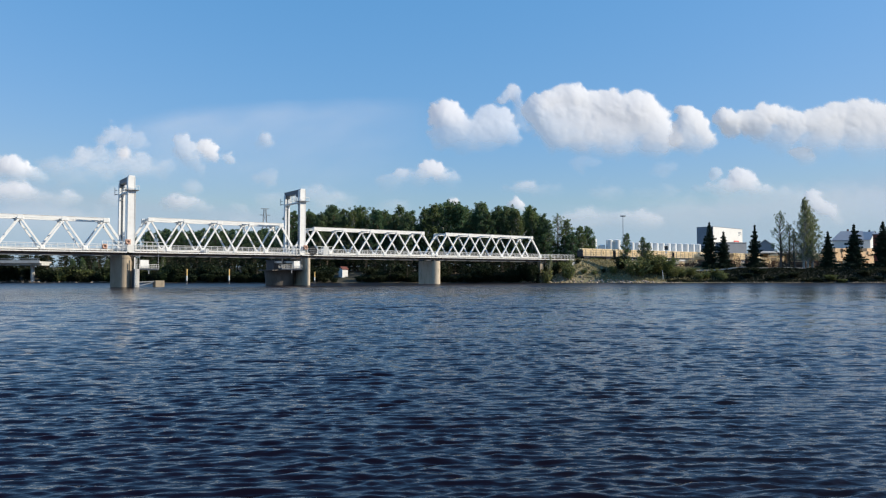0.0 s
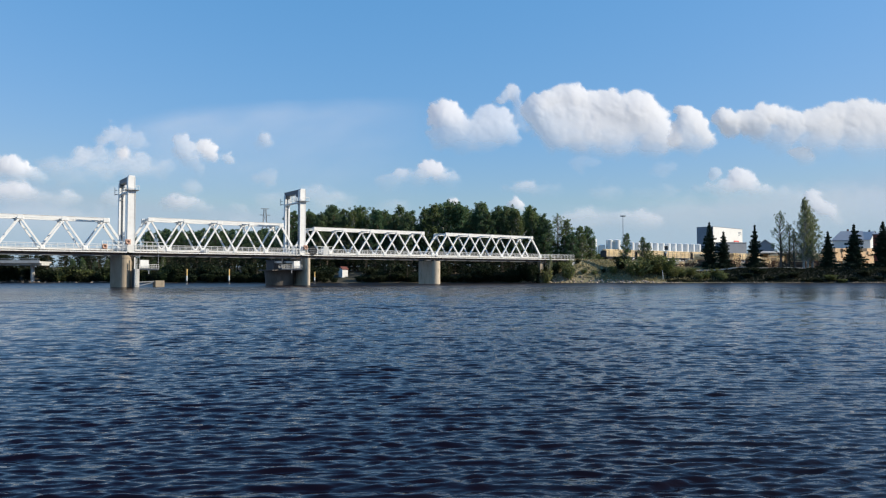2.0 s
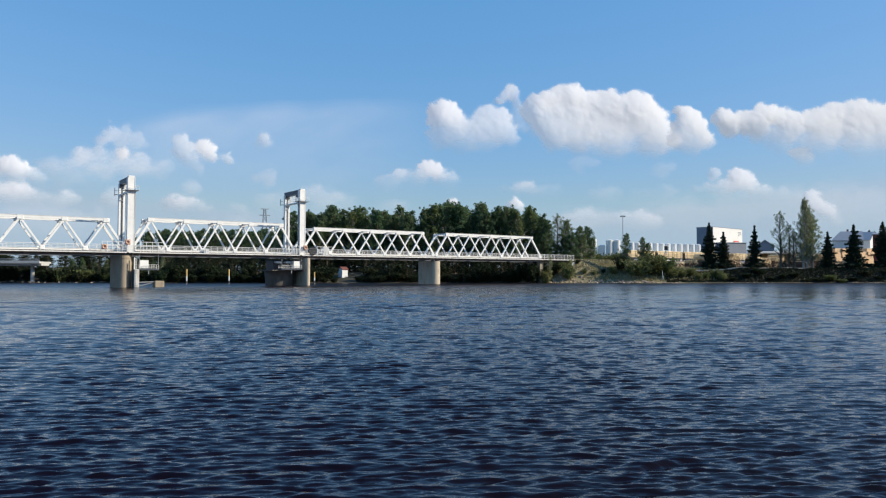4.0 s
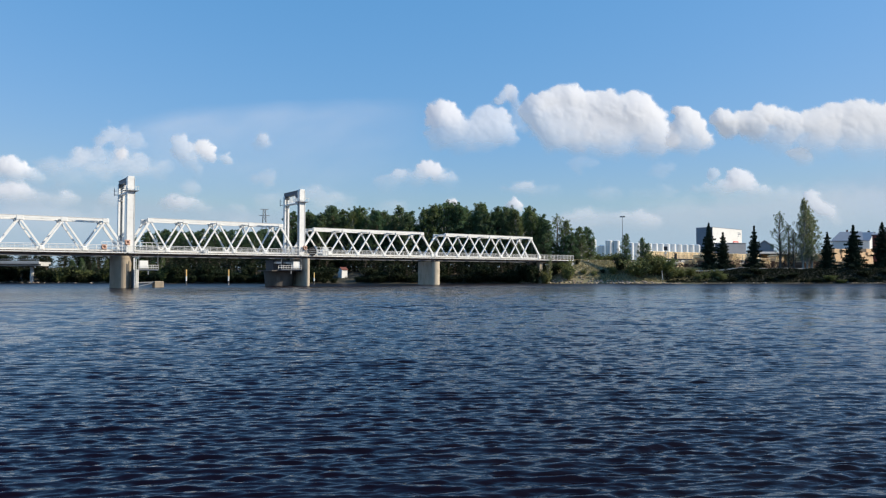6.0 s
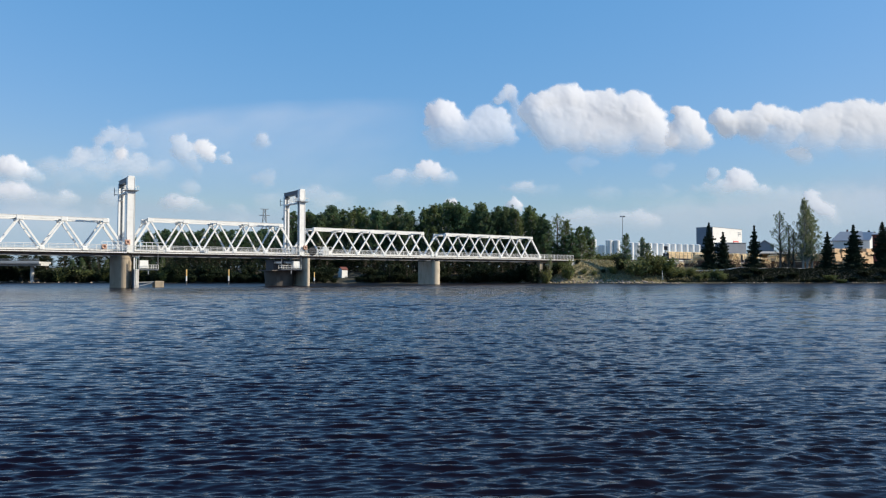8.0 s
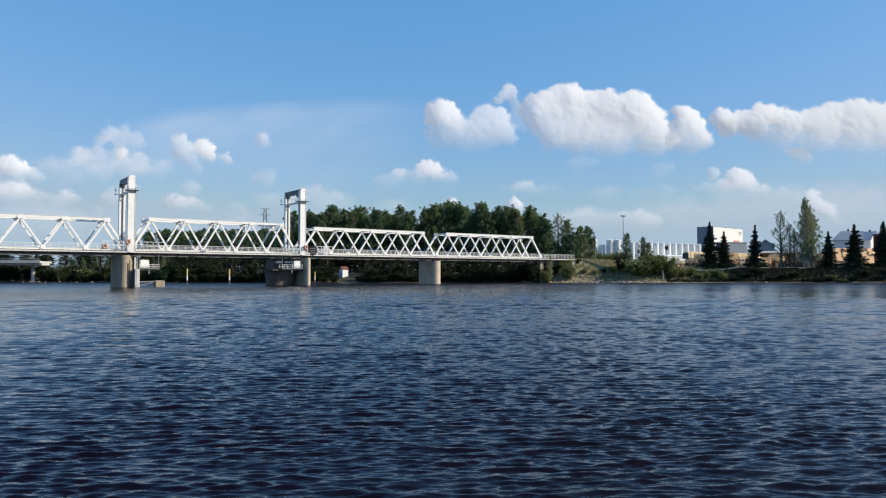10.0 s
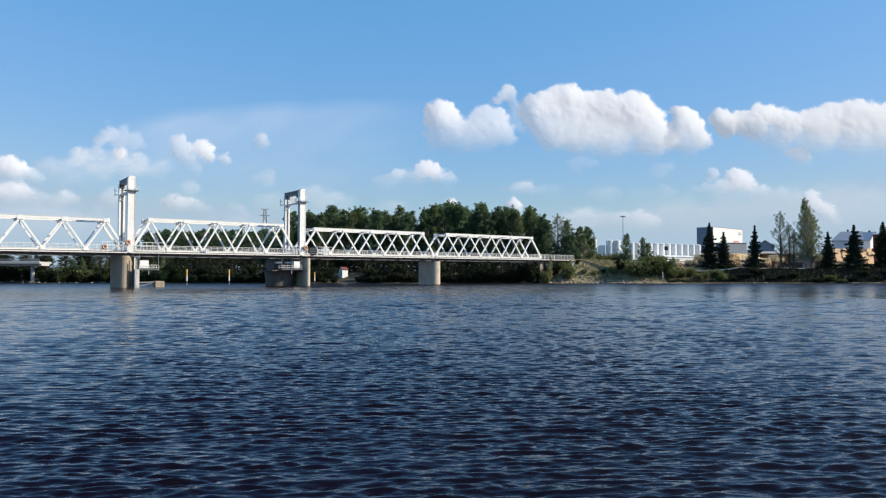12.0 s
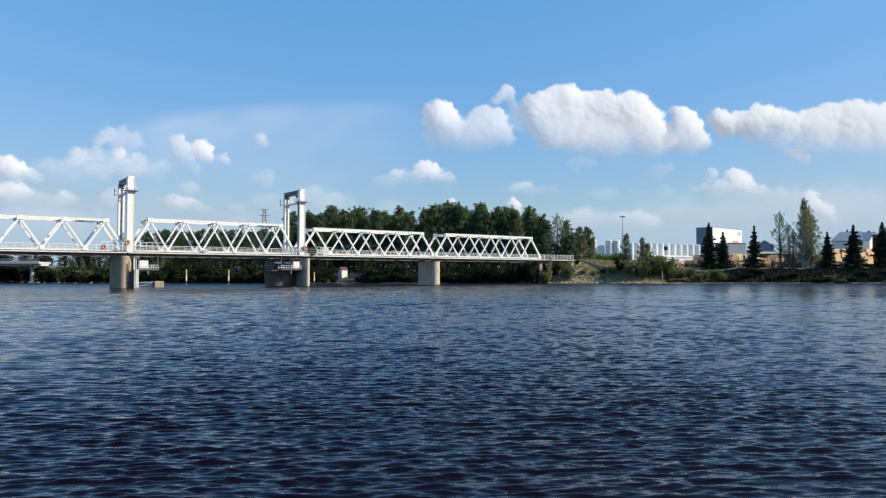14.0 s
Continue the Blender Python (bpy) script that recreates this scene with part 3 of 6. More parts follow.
def build_piers():
    deck = RAIL_Z - 1.25
    P = thing("bridge_pier", BRIDGE @ pose(-95.4, 0, 0), "round tan concrete river pier under the lift tower", "bridge pier", "piers of the railway bridge")
    part("shaft", drum(bmesh.new(), 0.15, 3.2, -3, deck - 0.7, 2.3, 4.6, 40), M_CONC, P, smooth=False)
    part("cap", drum(bmesh.new(), 0.15, 3.2, deck - 0.7, deck, 2.4, 4.7, 40), M_CONC, P)
    part("side_column", boxes((1.95, -2.5, -3, 3.1, -0.3, 4.4), bevel=0.12), M_CONC_PALE, P, "pale concrete side column")
    part("pipe", boxes((2.0, -1.9, 4.403, 2.25, -1.6, deck - 0.5)), M_WHITE, P)
    # dark upright strip between the shaft and the side column
    part("dark_strip", boxes((1.65, -2.0, -3, 1.947, -1.2, 4.6)), M_DARK, P)
    part("ladder", boxes((2.05, -2.7, 0.5, 2.12, -2.503, 7), (2.4, -2.7, 0.5, 2.47, -2.503, 7), *[(2.05, -2.68, 0.7 + i * 0.4, 2.47, -2.63, 0.76 + i * 0.4) for i in range(15)]), M_WHITE, P)
    Q = thing("bridge_pier", BRIDGE @ pose(-48.6, 0, 0), "tan concrete river pier with a wide machinery base", "bridge pier", "piers of the railway bridge")
    part("nose_column", drum(bmesh.new(), 0.7, -1.2, -3, deck, 0.75, 1.0, 24), M_CONC_SUNLIT, Q)
    part("shaft", boxes((-0.05, -1.2, -3, 1.45, 8.5, deck), bevel=0.1), M_CONC_SUNLIT, Q)
    part("machinery_base", drum(bmesh.new(), -4.4, 6.0, -3, 4.1, 4.3, 4.0, 36, 0.82), M_CONC_SHADED, Q, "concrete base coloured dark as in shade")
    part("gallery_slab", boxes((-9.0, 0.2, 4.1, -0.06, 10.4, 4.4), bevel=0.05), M_CONC_SHADED, Q)
    part("machinery_room", boxes((-7.6, 2.6, 4.4, -0.8, 8.0, 7.0), (-7.8, 2.4, 7.0, -0.7, 8.2, 7.2), bevel=0.05), M_DARK, Q, "dark steel machinery room")
    for a, b in ((-7.4, -5.9), (-4.6, -2.4)):
        part("winch_cover", boxes((a, 1.1, 6.2, b, 2.597, 6.75), bevel=0.06), M_WHITE, Q, "white winch cover")
    R = thing("bridge_pier", BRIDGE @ pose(-3.2, 0, 0), "tan concrete river pier with rounded nose", "bridge pier", "piers of the railway bridge")
    part("nose_column", drum(bmesh.new(), 0, -0.2, -3, deck - 0.35, 1.6, 1.5, 24), M_CONC_SUNLIT, R)
    part("shaft", boxes((-1.6, -0.2, -3, 1.6, 7, deck - 0.35), bevel=0.1), M_CONC_SUNLIT, R)
    part("bearing", boxes((-1.2, -0.4, deck - 0.35, -0.4, 0.4, deck), (0.4, -0.4, deck - 0.35, 1.2, 0.4, deck)), M_DARK, R)
    S = thing("bridge_pier", BRIDGE @ pose(-141, 0, 0), "tan concrete river pier with rounded nose", "bridge pier", "piers of the railway bridge")
    part("nose_column", drum(bmesh.new(), 0, -0.2, -3, deck, 1.6, 1.5, 24), M_CONC, S)
    part("shaft", boxes((-1.6, -0.2, -3, 1.6, 7, deck), bevel=0.1), M_CONC, S)
    U = thing("bridge_pier", BRIDGE @ pose(43.5, 0, 0), "tan concrete pier on the bank", "bridge pier", "piers of the railway bridge")
    part("shaft", boxes((-0.9, -0.4, -1, 0.9, 7, deck), bevel=0.1), M_CONC, U)


build_piers()


def build_tower(s, side):
    """A lift tower: two box columns beside the track, tied at the top by a sheave beam; side: the way the lift span lies."""
    T = thing("lift_tower", BRIDGE @ pose(s, 0, 0), "tall white steel lift tower with a sheave beam on top", "lift tower", "lift towers")
    base, top = RAIL_Z - 0.5, 27.0
    bm = bmesh.new()
    box(bm, -0.72, -1.5, base, 0.72, -0.2, top, bevel=0.05)
    part("column", bm, M_WHITE, T)
    for x in (-0.78, 0.78):
        part("column_flange", boxes((x - 0.05, -1.58, base, x + 0.05, -0.12, top - 0.4)), M_WHITE, T)
    part("guide_rail", boxes((side * 1.0 - 0.08, -1.0, base, side * 1.0 + 0.08, -0.75, top - 3.5)), M_GREY_PAINT, T)
    for x in (-0.5, 0.5):
        part("column", boxes((x - 0.24, 8.9, base, x + 0.24, 9.9, top - 1.0), bevel=0.04), M_WHITE, T)
    part("column_web", boxes((-0.25, 9.3, base, 0.25, 9.45, top - 1.0)), M_GREY_PAINT, T)
    part("sheave_beam", boxes((-0.45, -0.2, top - 1.15, 0.45, 10.1, top - 0.25), (-0.55, -0.2, top - 0.25, 0.55, 10.15, top - 0.1), (-0.55, -0.19, top - 1.25, 0.55, 10.15, top - 1.15)), M_SLATE, T, "dark grey plated sheave beam")
    for w in (0.6, 8.8):
        bm = bmesh.new()
        tube(bm, (-0.65, w + 0.5, top - 1.5), (0.65, w + 0.5, top - 1.5), 0.7, 20)
        part("sheave", bm, M_SLATE, T)
    z = 23.4
    part("platform", boxes((-1.5, -2.3, z, 1.6, 0.3, z + 0.12)), M_GREY_PAINT, T)
    part("walkway_beam", boxes((-0.5, 0.3, z - 0.25, 0.5, 8.9, z + 0.1)), M_WHITE, T)
    bm = bmesh.new()
    for w in (-2.25, 0.25):
        beam(bm, (-1.45, w, z + 1.1), (1.55, w, z + 1.1), 0.06, 0.06)
        for x in (-1.45, 0, 1.55):
            beam(bm, (x, w, z + 0.1), (x, w, z + 1.1), 0.06, 0.06)
    for x in (-1.45, 1.55):
        beam(bm, (x, -2.25, z + 1.1), (x, 0.25, z + 1.1), 0.06, 0.06)
    part("platform_railing", bm, M_WHITE, T)
    bm = bmesh.new()
    for h in (0.5, 1.0):
        beam(bm, (-0.5, 0.3, z + h), (-0.5, 8.9, z + h), 0.06, 0.08)
    for i in range(8):
        beam(bm, (-0.5, 0.8 + i * 1.1, z + 0.1), (-0.5, 0.8 + i * 1.1, z + 1.0), 0.06, 0.06)
    part("walkway_railing", bm, M_WHITE, T)
    for k in range(7):
        w = 1.9 + k * 0.95
        part("hanger_bar", beam(bmesh.new(), (0.3, w, z + 0.1), (0.3, w, top - 1.25), 0.14, 0.14), M_WHITE, T)
    for w, q in ((2.0, 0.3), (7.2, 8.9)):
        part("knee_brace", beam(bmesh.new(), (0, w, z - 0.1), (0, q, z - 1.6), 0.25, 0.3), M_WHITE, T)
    bm = bmesh.new()
    for w in (-0.9, -0.5):
        beam(bm, (-side * 1.15, w, base), (-side * 1.15, w, z), 0.05, 0.05)
    for i in range(44):
        beam(bm, (-side * 1.15, -0.9, base + 0.3 + i * 0.33), (-side * 1.15, -0.5, base + 0.3 + i * 0.33), 0.03, 0.03)
    part("ladder", bm, M_WHITE, T)
    bm = bmesh.new()
    beam(bm, (0, 9.8, z), (-1.4, 10.6, z), 0.15, 0.15)
    beam(bm, (-1.4, 10.6, z - 0.3), (-1.4, 10.6, z + 1.7), 0.12, 0.12)
    beam(bm, (-1.4, 10.6, z + 1.0), (-0.9, 10.2, z + 1.0), 0.1, 0.1)
    part("lamp_bracket", bm, M_DARK, T)
    return T


build_tower(-94.15, 1)
build_tower(-49.5, -1)


# ---- trees ----
def leaf_cards(points, size, rng, droop=0.0):
    """Small bent leaf clumps, two triangles each, at the points."""
    n = len(points)
    a = rng.normal(size=(n, 3))
    a /= np.linalg.norm(a, axis=1)[:, None]
    a[:, 2] -= droop
    b = np.cross(a, rng.normal(size=(n, 3)))
    b /= np.linalg.norm(b, axis=1)[:, None] + 1e-9
    sz = size * rng.uniform(0.6, 1.4, (n, 1))
    p = np.asarray(points)
    c = np.cross(a, b) * sz * 0.25
    v = np.stack([p - a * sz * 0.5, p + b * sz * 0.36 + c, p + a * sz * 0.5, p - b * sz * 0.36 + c], 1).reshape(-1, 3)
    return v, np.arange(4 * n).reshape(-1, 4)


def cards_mesh(name, v, q, material):
    me = bpy.data.meshes.new(name)
    me.from_pydata(v.tolist(), [], q.tolist())
    me.materials.append(material)
    return me


def limb_mesh(name, paths, material):
    """Tapered limbs: each path is (points, thick, thin)."""
    bm = bmesh.new()
    for pts, r0, r1 in paths:
        rings = []
        for i, p in enumerate(pts):
            r = r0 + (r1 - r0) * i / (len(pts) - 1)
            d = (Vector(pts[min(i + 1, len(pts) - 1)]) - Vector(pts[max(i - 1, 0)])).normalized()
            q = d.to_track_quat("Z", "Y")
            rings.append([bm.verts.new(Vector(p) + q @ Vector((r * math.cos(k * math.pi / 3), r * math.sin(k * math.pi / 3), 0))) for k in range(6)])
        for a, b in zip(rings, rings[1:]):
            for k in range(6):
                bm.faces.new((a[k], a[(k + 1) % 6], b[(k + 1) % 6], b[k]))
        bm.faces.new(rings[-1])
    return mesh_of(name, bm, material, True)


def broadleaf(seed, spread, bare, count, size, leaf, bark, top_heavy=0.0, gaps=0.4, limbs=46, steep=1.0, clump=1.0):
    """Meshes of a broad-leaved tree ten metres high: trunk with rising limbs, and a crown of clumps set round the limb ends."""
    rng = np.random.default_rng(seed)
    H = 10.0
    lean = rng.normal(0, 0.25, 2)
    trunk = [(lean[0] * t * t + 0.12 * math.sin(t * 5 + seed), lean[1] * t * t + 0.12 * math.cos(t * 4), H * 0.96 * t) for t in np.linspace(0, 1, 8)]
    paths = [(trunk, 0.2, 0.03)]
    tips = []
    for i in range(limbs):
        t = bare + (0.97 - bare) * (i + rng.uniform(0, 0.8)) / limbs
        k = (t - bare) / (1 - bare)
        prof = math.sin(math.pi * min(1, (0.10 + 0.86 * k) ** (0.72 + top_heavy))) ** 0.8
        reach = spread * prof * rng.uniform(0.55, 1.15) + 0.1
        ang = i * 2.4 + rng.uniform(-0.5, 0.5)
        o = np.array([np.interp(t, np.linspace(0, 1, 8), [p[j] for p in trunk]) for j in range(3)])
        rise = min(reach * rng.uniform(0.25, 0.8) * steep, 10.1 - o[2])
        e = o + np.array([math.cos(ang) * reach, math.sin(ang) * reach, rise])
        mid = (o + e) / 2 + np.array([0, 0, reach * 0.12])
        paths.append(([tuple(o), tuple(mid), tuple(e)], 0.06 * (1.2 - t), 0.012))
        for f in (0.55, 0.8, 1.0):
            if rng.uniform() > gaps * 0.5:
                tips.append((o + (e - o) * f + rng.normal(0, 0.12, 3), clump * (0.24 + 0.30 * reach * rng.uniform(0.4, 0.9) / max(spread, 0.5))))
    tips.append((np.array(trunk[-1]), 0.45 * clump))
    tips.append((np.array(trunk[-1]) + np.array([0.05, 0, 0.3]), 0.22 * clump))
    pts = []
    each = count // len(tips) + 1
    for c, r in tips:
        d = rng.normal(size=(each, 3))
        d /= np.linalg.norm(d, axis=1)[:, None]
        pts.append(c + d * r * rng.uniform(0.2, 1.0, (each, 1)) ** 0.5 * np.array([1, 1, 0.7 + 0.3 * steep]))
    v, q = leaf_cards(np.concatenate(pts), size, rng, 0.25)
    return limb_mesh("trunk", paths, bark), cards_mesh("crown", v, q, leaf), H


def spruce(seed, width, count=23):
    """Meshes of a spruce ten metres high: drooping fans of twigs on whorls of boughs."""
    rng = np.random.default_rng(seed)
    H = 10.0
    paths = [([(0, 0, 0), (0.02, 0, 5), (0, 0, H)], 0.2, 0.015)]
    pts, sizes = [], []
    for i in range(count):
        t = 0.05 + 0.93 * i / count
        reach = width * (1 - t) ** 0.9 * rng.uniform(0.62, 1.3) + 0.08
        nb = 9 if t < 0.75 else 6
        for b in range(nb):
            ang = b * 2 * math.pi / nb + i * 1.1 + rng.uniform(-0.25, 0.25)
            rr = reach * rng.uniform(0.5, 1.35)
            m = max(4, int(rr * 12))
            for j in range(m):
                f = (j + 0.6) / m
                drop = -0.42 * rr * f + 0.22 * rr * f ** 3
                wide = 0.16 * rr * (1 - f * 0.6)
                for k in range(5):
                    pts.append((math.cos(ang) * rr * f + rng.normal(0, wide * 0.7), math.sin(ang) * rr * f + rng.normal(0, wide * 0.7), H * t + drop + rng.normal(0, 0.08)))
            if rr > 0.5 and b % 3 == 0:
                paths.append(([(0, 0, H * t), (math.cos(ang) * rr * 0.5, math.sin(ang) * rr * 0.5, H * t - 0.15 * rr), (math.cos(ang) * rr * 0.9, math.sin(ang) * rr * 0.9, H * t - 0.25 * rr)], 0.03, 0.008))
    v, q = leaf_cards(np.array(pts), 0.26, rng, 0.3)
    return limb_mesh("trunk", paths, M_BARK), cards_mesh("crown", v, q, M_NEEDLE), H


def shrub(seed, leaf, count=1500):
    rng = np.random.default_rng(seed)
    paths, pts = [], []
    for i in range(11):
        ang, out, h = i * 2.4, rng.uniform(0.3, 1.5), rng.uniform(1.4, 3.0)
        e = np.array([math.cos(ang) * out, math.sin(ang) * out, h])
        paths.append(([(0.1 * math.cos(ang), 0.1 * math.sin(ang), 0), tuple(e * 0.5), tuple(e)], 0.05, 0.012))
        for f in (0.4, 0.7, 1.0):
            m = count // 33
            d = rng.normal(size=(m, 3))
            d /= np.linalg.norm(d, axis=1)[:, None]
            pts.append(e * f + d * rng.uniform(0.2, 0.75, (m, 1)))
    p = np.concatenate(pts)
    p[:, 2] = np.abs(p[:, 2])
    v, q = leaf_cards(p, 0.32, rng, 0.1)
    return limb_mesh("stems", paths, M_BARK), cards_mesh("crown", v, q, leaf), 3.2


KINDS = {
    "aspen": [broadleaf(s, w, 0.08, 9000, 0.13, M_LEAF_DARK, M_BARK, h, 0.2, 120, 2.2, 0.55) for s, w, h in ((11, 1.55, -0.20), (12, 1.35, -0.28), (13, 1.7, -0.16), (14, 1.3, -0.24))],
    "far_aspen": [broadleaf(s, 1.6, 0.08, 2200, 0.25, M_LEAF_DARK, M_BARK, -0.2, 0.15, 40, 1.8, 0.8) for s in (17, 18)],
    "alder": [broadleaf(s, 1.9, 0.06, 3600, 0.21, M_LEAF_SHADED, M_BARK, 0.0, 0.15, 60, 1.0, 0.9) for s in (15, 16)],
    "birch": [broadleaf(s, w, 0.08, 8000, 0.12, M_LEAF_BIRCH, M_BIRCH, -0.26, 0.3, 110, 2.6, 0.5) for s, w in ((21, 1.3), (22, 1.1))],
    "thin_birch": [broadleaf(s, 1.5, 0.14, 2300, 0.12, M_LEAF_BIRCH, M_BARK, -0.15, 1.1, 80, 1.8, 0.6) for s in (31, 32)],
    "slim_birch": [broadleaf(s, 1.3, 0.06, 8000, 0.11, M_LEAF_LIGHT, M_BIRCH, -0.15, 0.5, 110, 2.4, 0.55) for s in (41, 42)],
    "spruce": [spruce(s, w) for s, w in ((51, 2.8), (52, 3.2), (53, 3.0))],
    "young_spruce": [spruce(56, 2.4, 18)],
    "willow": [shrub(s, M_LEAF_WILLOW) for s in (61, 62)],
    "dark_bush": [shrub(s, M_LEAF_SHADED) for s in (65, 66)],
    "yellow_bush": [shrub(67, M_LEAF_YELLOW, 1100)],
}
WORDS = {
    "aspen": ("tree", "tall dark green broad-leaved tree in the river wood", "tree", "trees of the river wood"),
    "far_aspen": ("tree", "dark green broad-leaved tree in the wood beyond the bridge", "tree", "trees of the far wood"),
    "alder": ("alder_tree", "alder crowding the shaded river bank, shade put into its leaf colour", "tree", "alders of the shaded bank"),
    "birch": ("birch_tree", "tall green birch with a white trunk in the river wood", "tree", "trees of the river wood"),
    "thin_birch": ("birch_tree", "sparse thin-leaved birch with gaps in its crown", "tree", "bank birches"),
    "slim_birch": ("birch_tree", "slender bright green birch with a full crown", "tree", "bank birches"),
    "spruce": ("spruce_tree", "dark pointed spruce with drooping boughs on the bank", "tree", "bank spruces"),
    "young_spruce": ("young_spruce", "young dark green conifer on the grassy bank", "tree", "young trees of the bank"),
    "willow": ("willow_bush", "grey-green willow bush at the river's edge", "bush", "bank bushes"),
    "dark_bush": ("alder_bush", "alder bush in the shade of the bank, its leaves coloured as shaded", "bush", "bank bushes"),
    "yellow_bush": ("shrub", "yellowing leafy shrub on the stony bank", "bush", "bank bushes"),
}
tree_rng = random.Random(5)


def tree(kind, x, y, height, width=1.0, sink=0.15):
    trunk, crown, h = tree_rng.choice(KINDS[kind])
    name, label, category, group = WORDS[kind]
    T = thing(name, pose(x, y, ground_z(x, y) - sink, 0, 0, tree_rng.uniform(0, 360)), label, category, group)
    k = height / h
    T.scale = (k * width, k * width, k)
    for n, me in (("trunk" if "bush" not in kind and kind != "willow" else "stems", trunk), ("crown", crown)):
        new(n, me).parent = T
    return T


def top_at(ts, x):
    return np.interp(x, [a for a, b in ts], [b for a, b in ts])


# the wood behind the bridge: crown height against the place along the bank
WOOD = [(-62, 26), (-50, 28), (-35, 28), (-24, 28.5), (-14, 27), (-10.5, 22), (-6, 28.5), (-1, 30), (8, 29), (13, 28), (16.5, 30), (20, 26), (24, 28.5), (32, 27.5), (38, 28), (42, 24)]
for i in range(46):
    x = -62 + 104 * (i + 0.5) / 46 + tree_rng.uniform(-0.8, 0.8)
    y = 279 + (i * 7 % 5) * 4.5 + tree_rng.uniform(-1.5, 1.5)
    h = top_at(WOOD, x * 282 / y) * (y / 282) * tree_rng.uniform(0.92, 1.06) - ground_z(x, y) + 2.0
    tree("birch" if i % 3 == 1 else "aspen", x, y, h, tree_rng.uniform(1.3, 1.7))
for x, h in ((-58, 23), (-49, 25), (-41, 26), (-33, 26.5), (-26, 27.5), (-6.5, 28.8), (-3.5, 30.5), (1, 30), (8, 29), (15.5, 30.5), (23, 29), (28, 28), (36.5, 28.5), (40, 26)):
    tree(tree_rng.choice(["aspen", "birch"]), x, 281, h + 1.6 - ground_z(x, 281), tree_rng.uniform(1.1, 1.5))
for i in range(26):
    x = -60 + 104 * (i + 0.5) / 26
    h = top_at(WOOD, x * 282 / 306) * 306 / 282 * tree_rng.uniform(0.88, 0.97)
    tree("far_aspen", x, 306, h - ground_z(x, 306), 1.5)
# lower woods further back, seen between the truss members
for i in range(56):
    x = -137 + 89 * (i + 0.5) / 56
    y = 308 + (i * 7 % 5) * 5
    tree("far_aspen", x, y, tree_rng.uniform(22.3, 24.6) * y / 320 - ground_z(x, y), 1.3)
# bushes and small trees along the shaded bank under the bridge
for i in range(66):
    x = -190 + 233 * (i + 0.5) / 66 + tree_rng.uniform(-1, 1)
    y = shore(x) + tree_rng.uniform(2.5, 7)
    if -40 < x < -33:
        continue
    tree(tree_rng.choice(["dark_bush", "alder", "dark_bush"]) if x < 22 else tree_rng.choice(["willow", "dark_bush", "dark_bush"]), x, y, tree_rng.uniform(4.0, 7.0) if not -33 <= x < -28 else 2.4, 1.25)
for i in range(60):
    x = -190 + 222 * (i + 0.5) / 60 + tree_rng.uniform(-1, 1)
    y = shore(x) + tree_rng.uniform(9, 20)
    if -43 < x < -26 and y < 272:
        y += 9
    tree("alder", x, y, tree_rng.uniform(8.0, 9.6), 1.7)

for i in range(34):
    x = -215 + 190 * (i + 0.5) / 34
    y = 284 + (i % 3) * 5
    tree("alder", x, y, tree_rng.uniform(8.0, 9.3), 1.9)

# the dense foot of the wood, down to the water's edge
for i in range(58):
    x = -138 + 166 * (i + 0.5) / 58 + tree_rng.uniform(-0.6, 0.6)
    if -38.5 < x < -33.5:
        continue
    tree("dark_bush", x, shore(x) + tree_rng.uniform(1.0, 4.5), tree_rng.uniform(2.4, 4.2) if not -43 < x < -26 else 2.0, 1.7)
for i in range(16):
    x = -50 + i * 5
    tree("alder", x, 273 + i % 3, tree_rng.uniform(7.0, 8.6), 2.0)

# lighter green trees on the open stretch beside the road bridge
for i in range(16):
    x = -146 + 46 * (i + 0.5) / 16
    y = shore(x) + 3 + (i % 3) * 2
    tree(["willow", "aspen", "birch"][i % 3], x, y, tree_rng.uniform(4.6, 5.4) if i % 3 == 0 else tree_rng.uniform(7.6, 9.0), 1.5)

# a low hedge before the silos
for i in range(15):
    x = 58.0 + i * 1.5
    tree("willow" if i % 4 else "yellow_bush", x, 302 + i % 3, 11.6 + 0.6 * math.sin(i * 1.9) - ground_z(x, 302), 1.2)
# single trees of the open bank
tree("thin_birch", 46.5, 282.0, 28.73 - 5.5, 1.15)
tree("aspen", 44.6, 280.0, 17.0 - 5, 1.7)
tree("birch", 48.2, 281.0, 19.0 - 5, 1.6)
tree("birch", 50.2, 284.0, 25.70 - 5, 1.5)
tree("birch", 54.6, 284.0, 22.48 - 5, 1.9)
tree("aspen", 58.7, 286.0, 22.16 - 5, 1.7)
tree("birch", 55.6, 280.0, 19.05 - 5, 1.8)
tree("birch", 59.9, 283.0, 17.39 - 5, 1.6)
tree("aspen", 51.2, 278.0, 19.83 - 5, 1.9)
tree("birch", 68.1, 262.0, 16.96 - 3.5, 1.5)
tree("birch", 74.4, 261.0, 15.43 - 3.5, 1.35)
tree("aspen", 75.8, 260.0, 13.29 - 3.5, 1.2)
tree("willow", 76.1, 256.0, 7.0, 1.0)
tree("slim_birch", 38.2, 251.5, 10.8, 0.95)
tree("yellow_bush", 45.3, 254.0, 7.0, 0.75)
tree("yellow_bush", 35.7, 254.0, 6.0, 0.8)
tree("dark_bush", 30.9, 253.0, 6.5, 1.0)
tree("alder", 33.5, 251.0, 8.0, 1.2)
tree("dark_bush", 32.3, 250.0, 7.0, 1.0)
tree("yellow_bush", 36.8, 250.0, 5.5, 0.9)
tree("yellow_bush", 55.4, 256.0, 1.7, 1.2)
tree("yellow_bush", 41.3, 257.0, 4.6, 1.1)
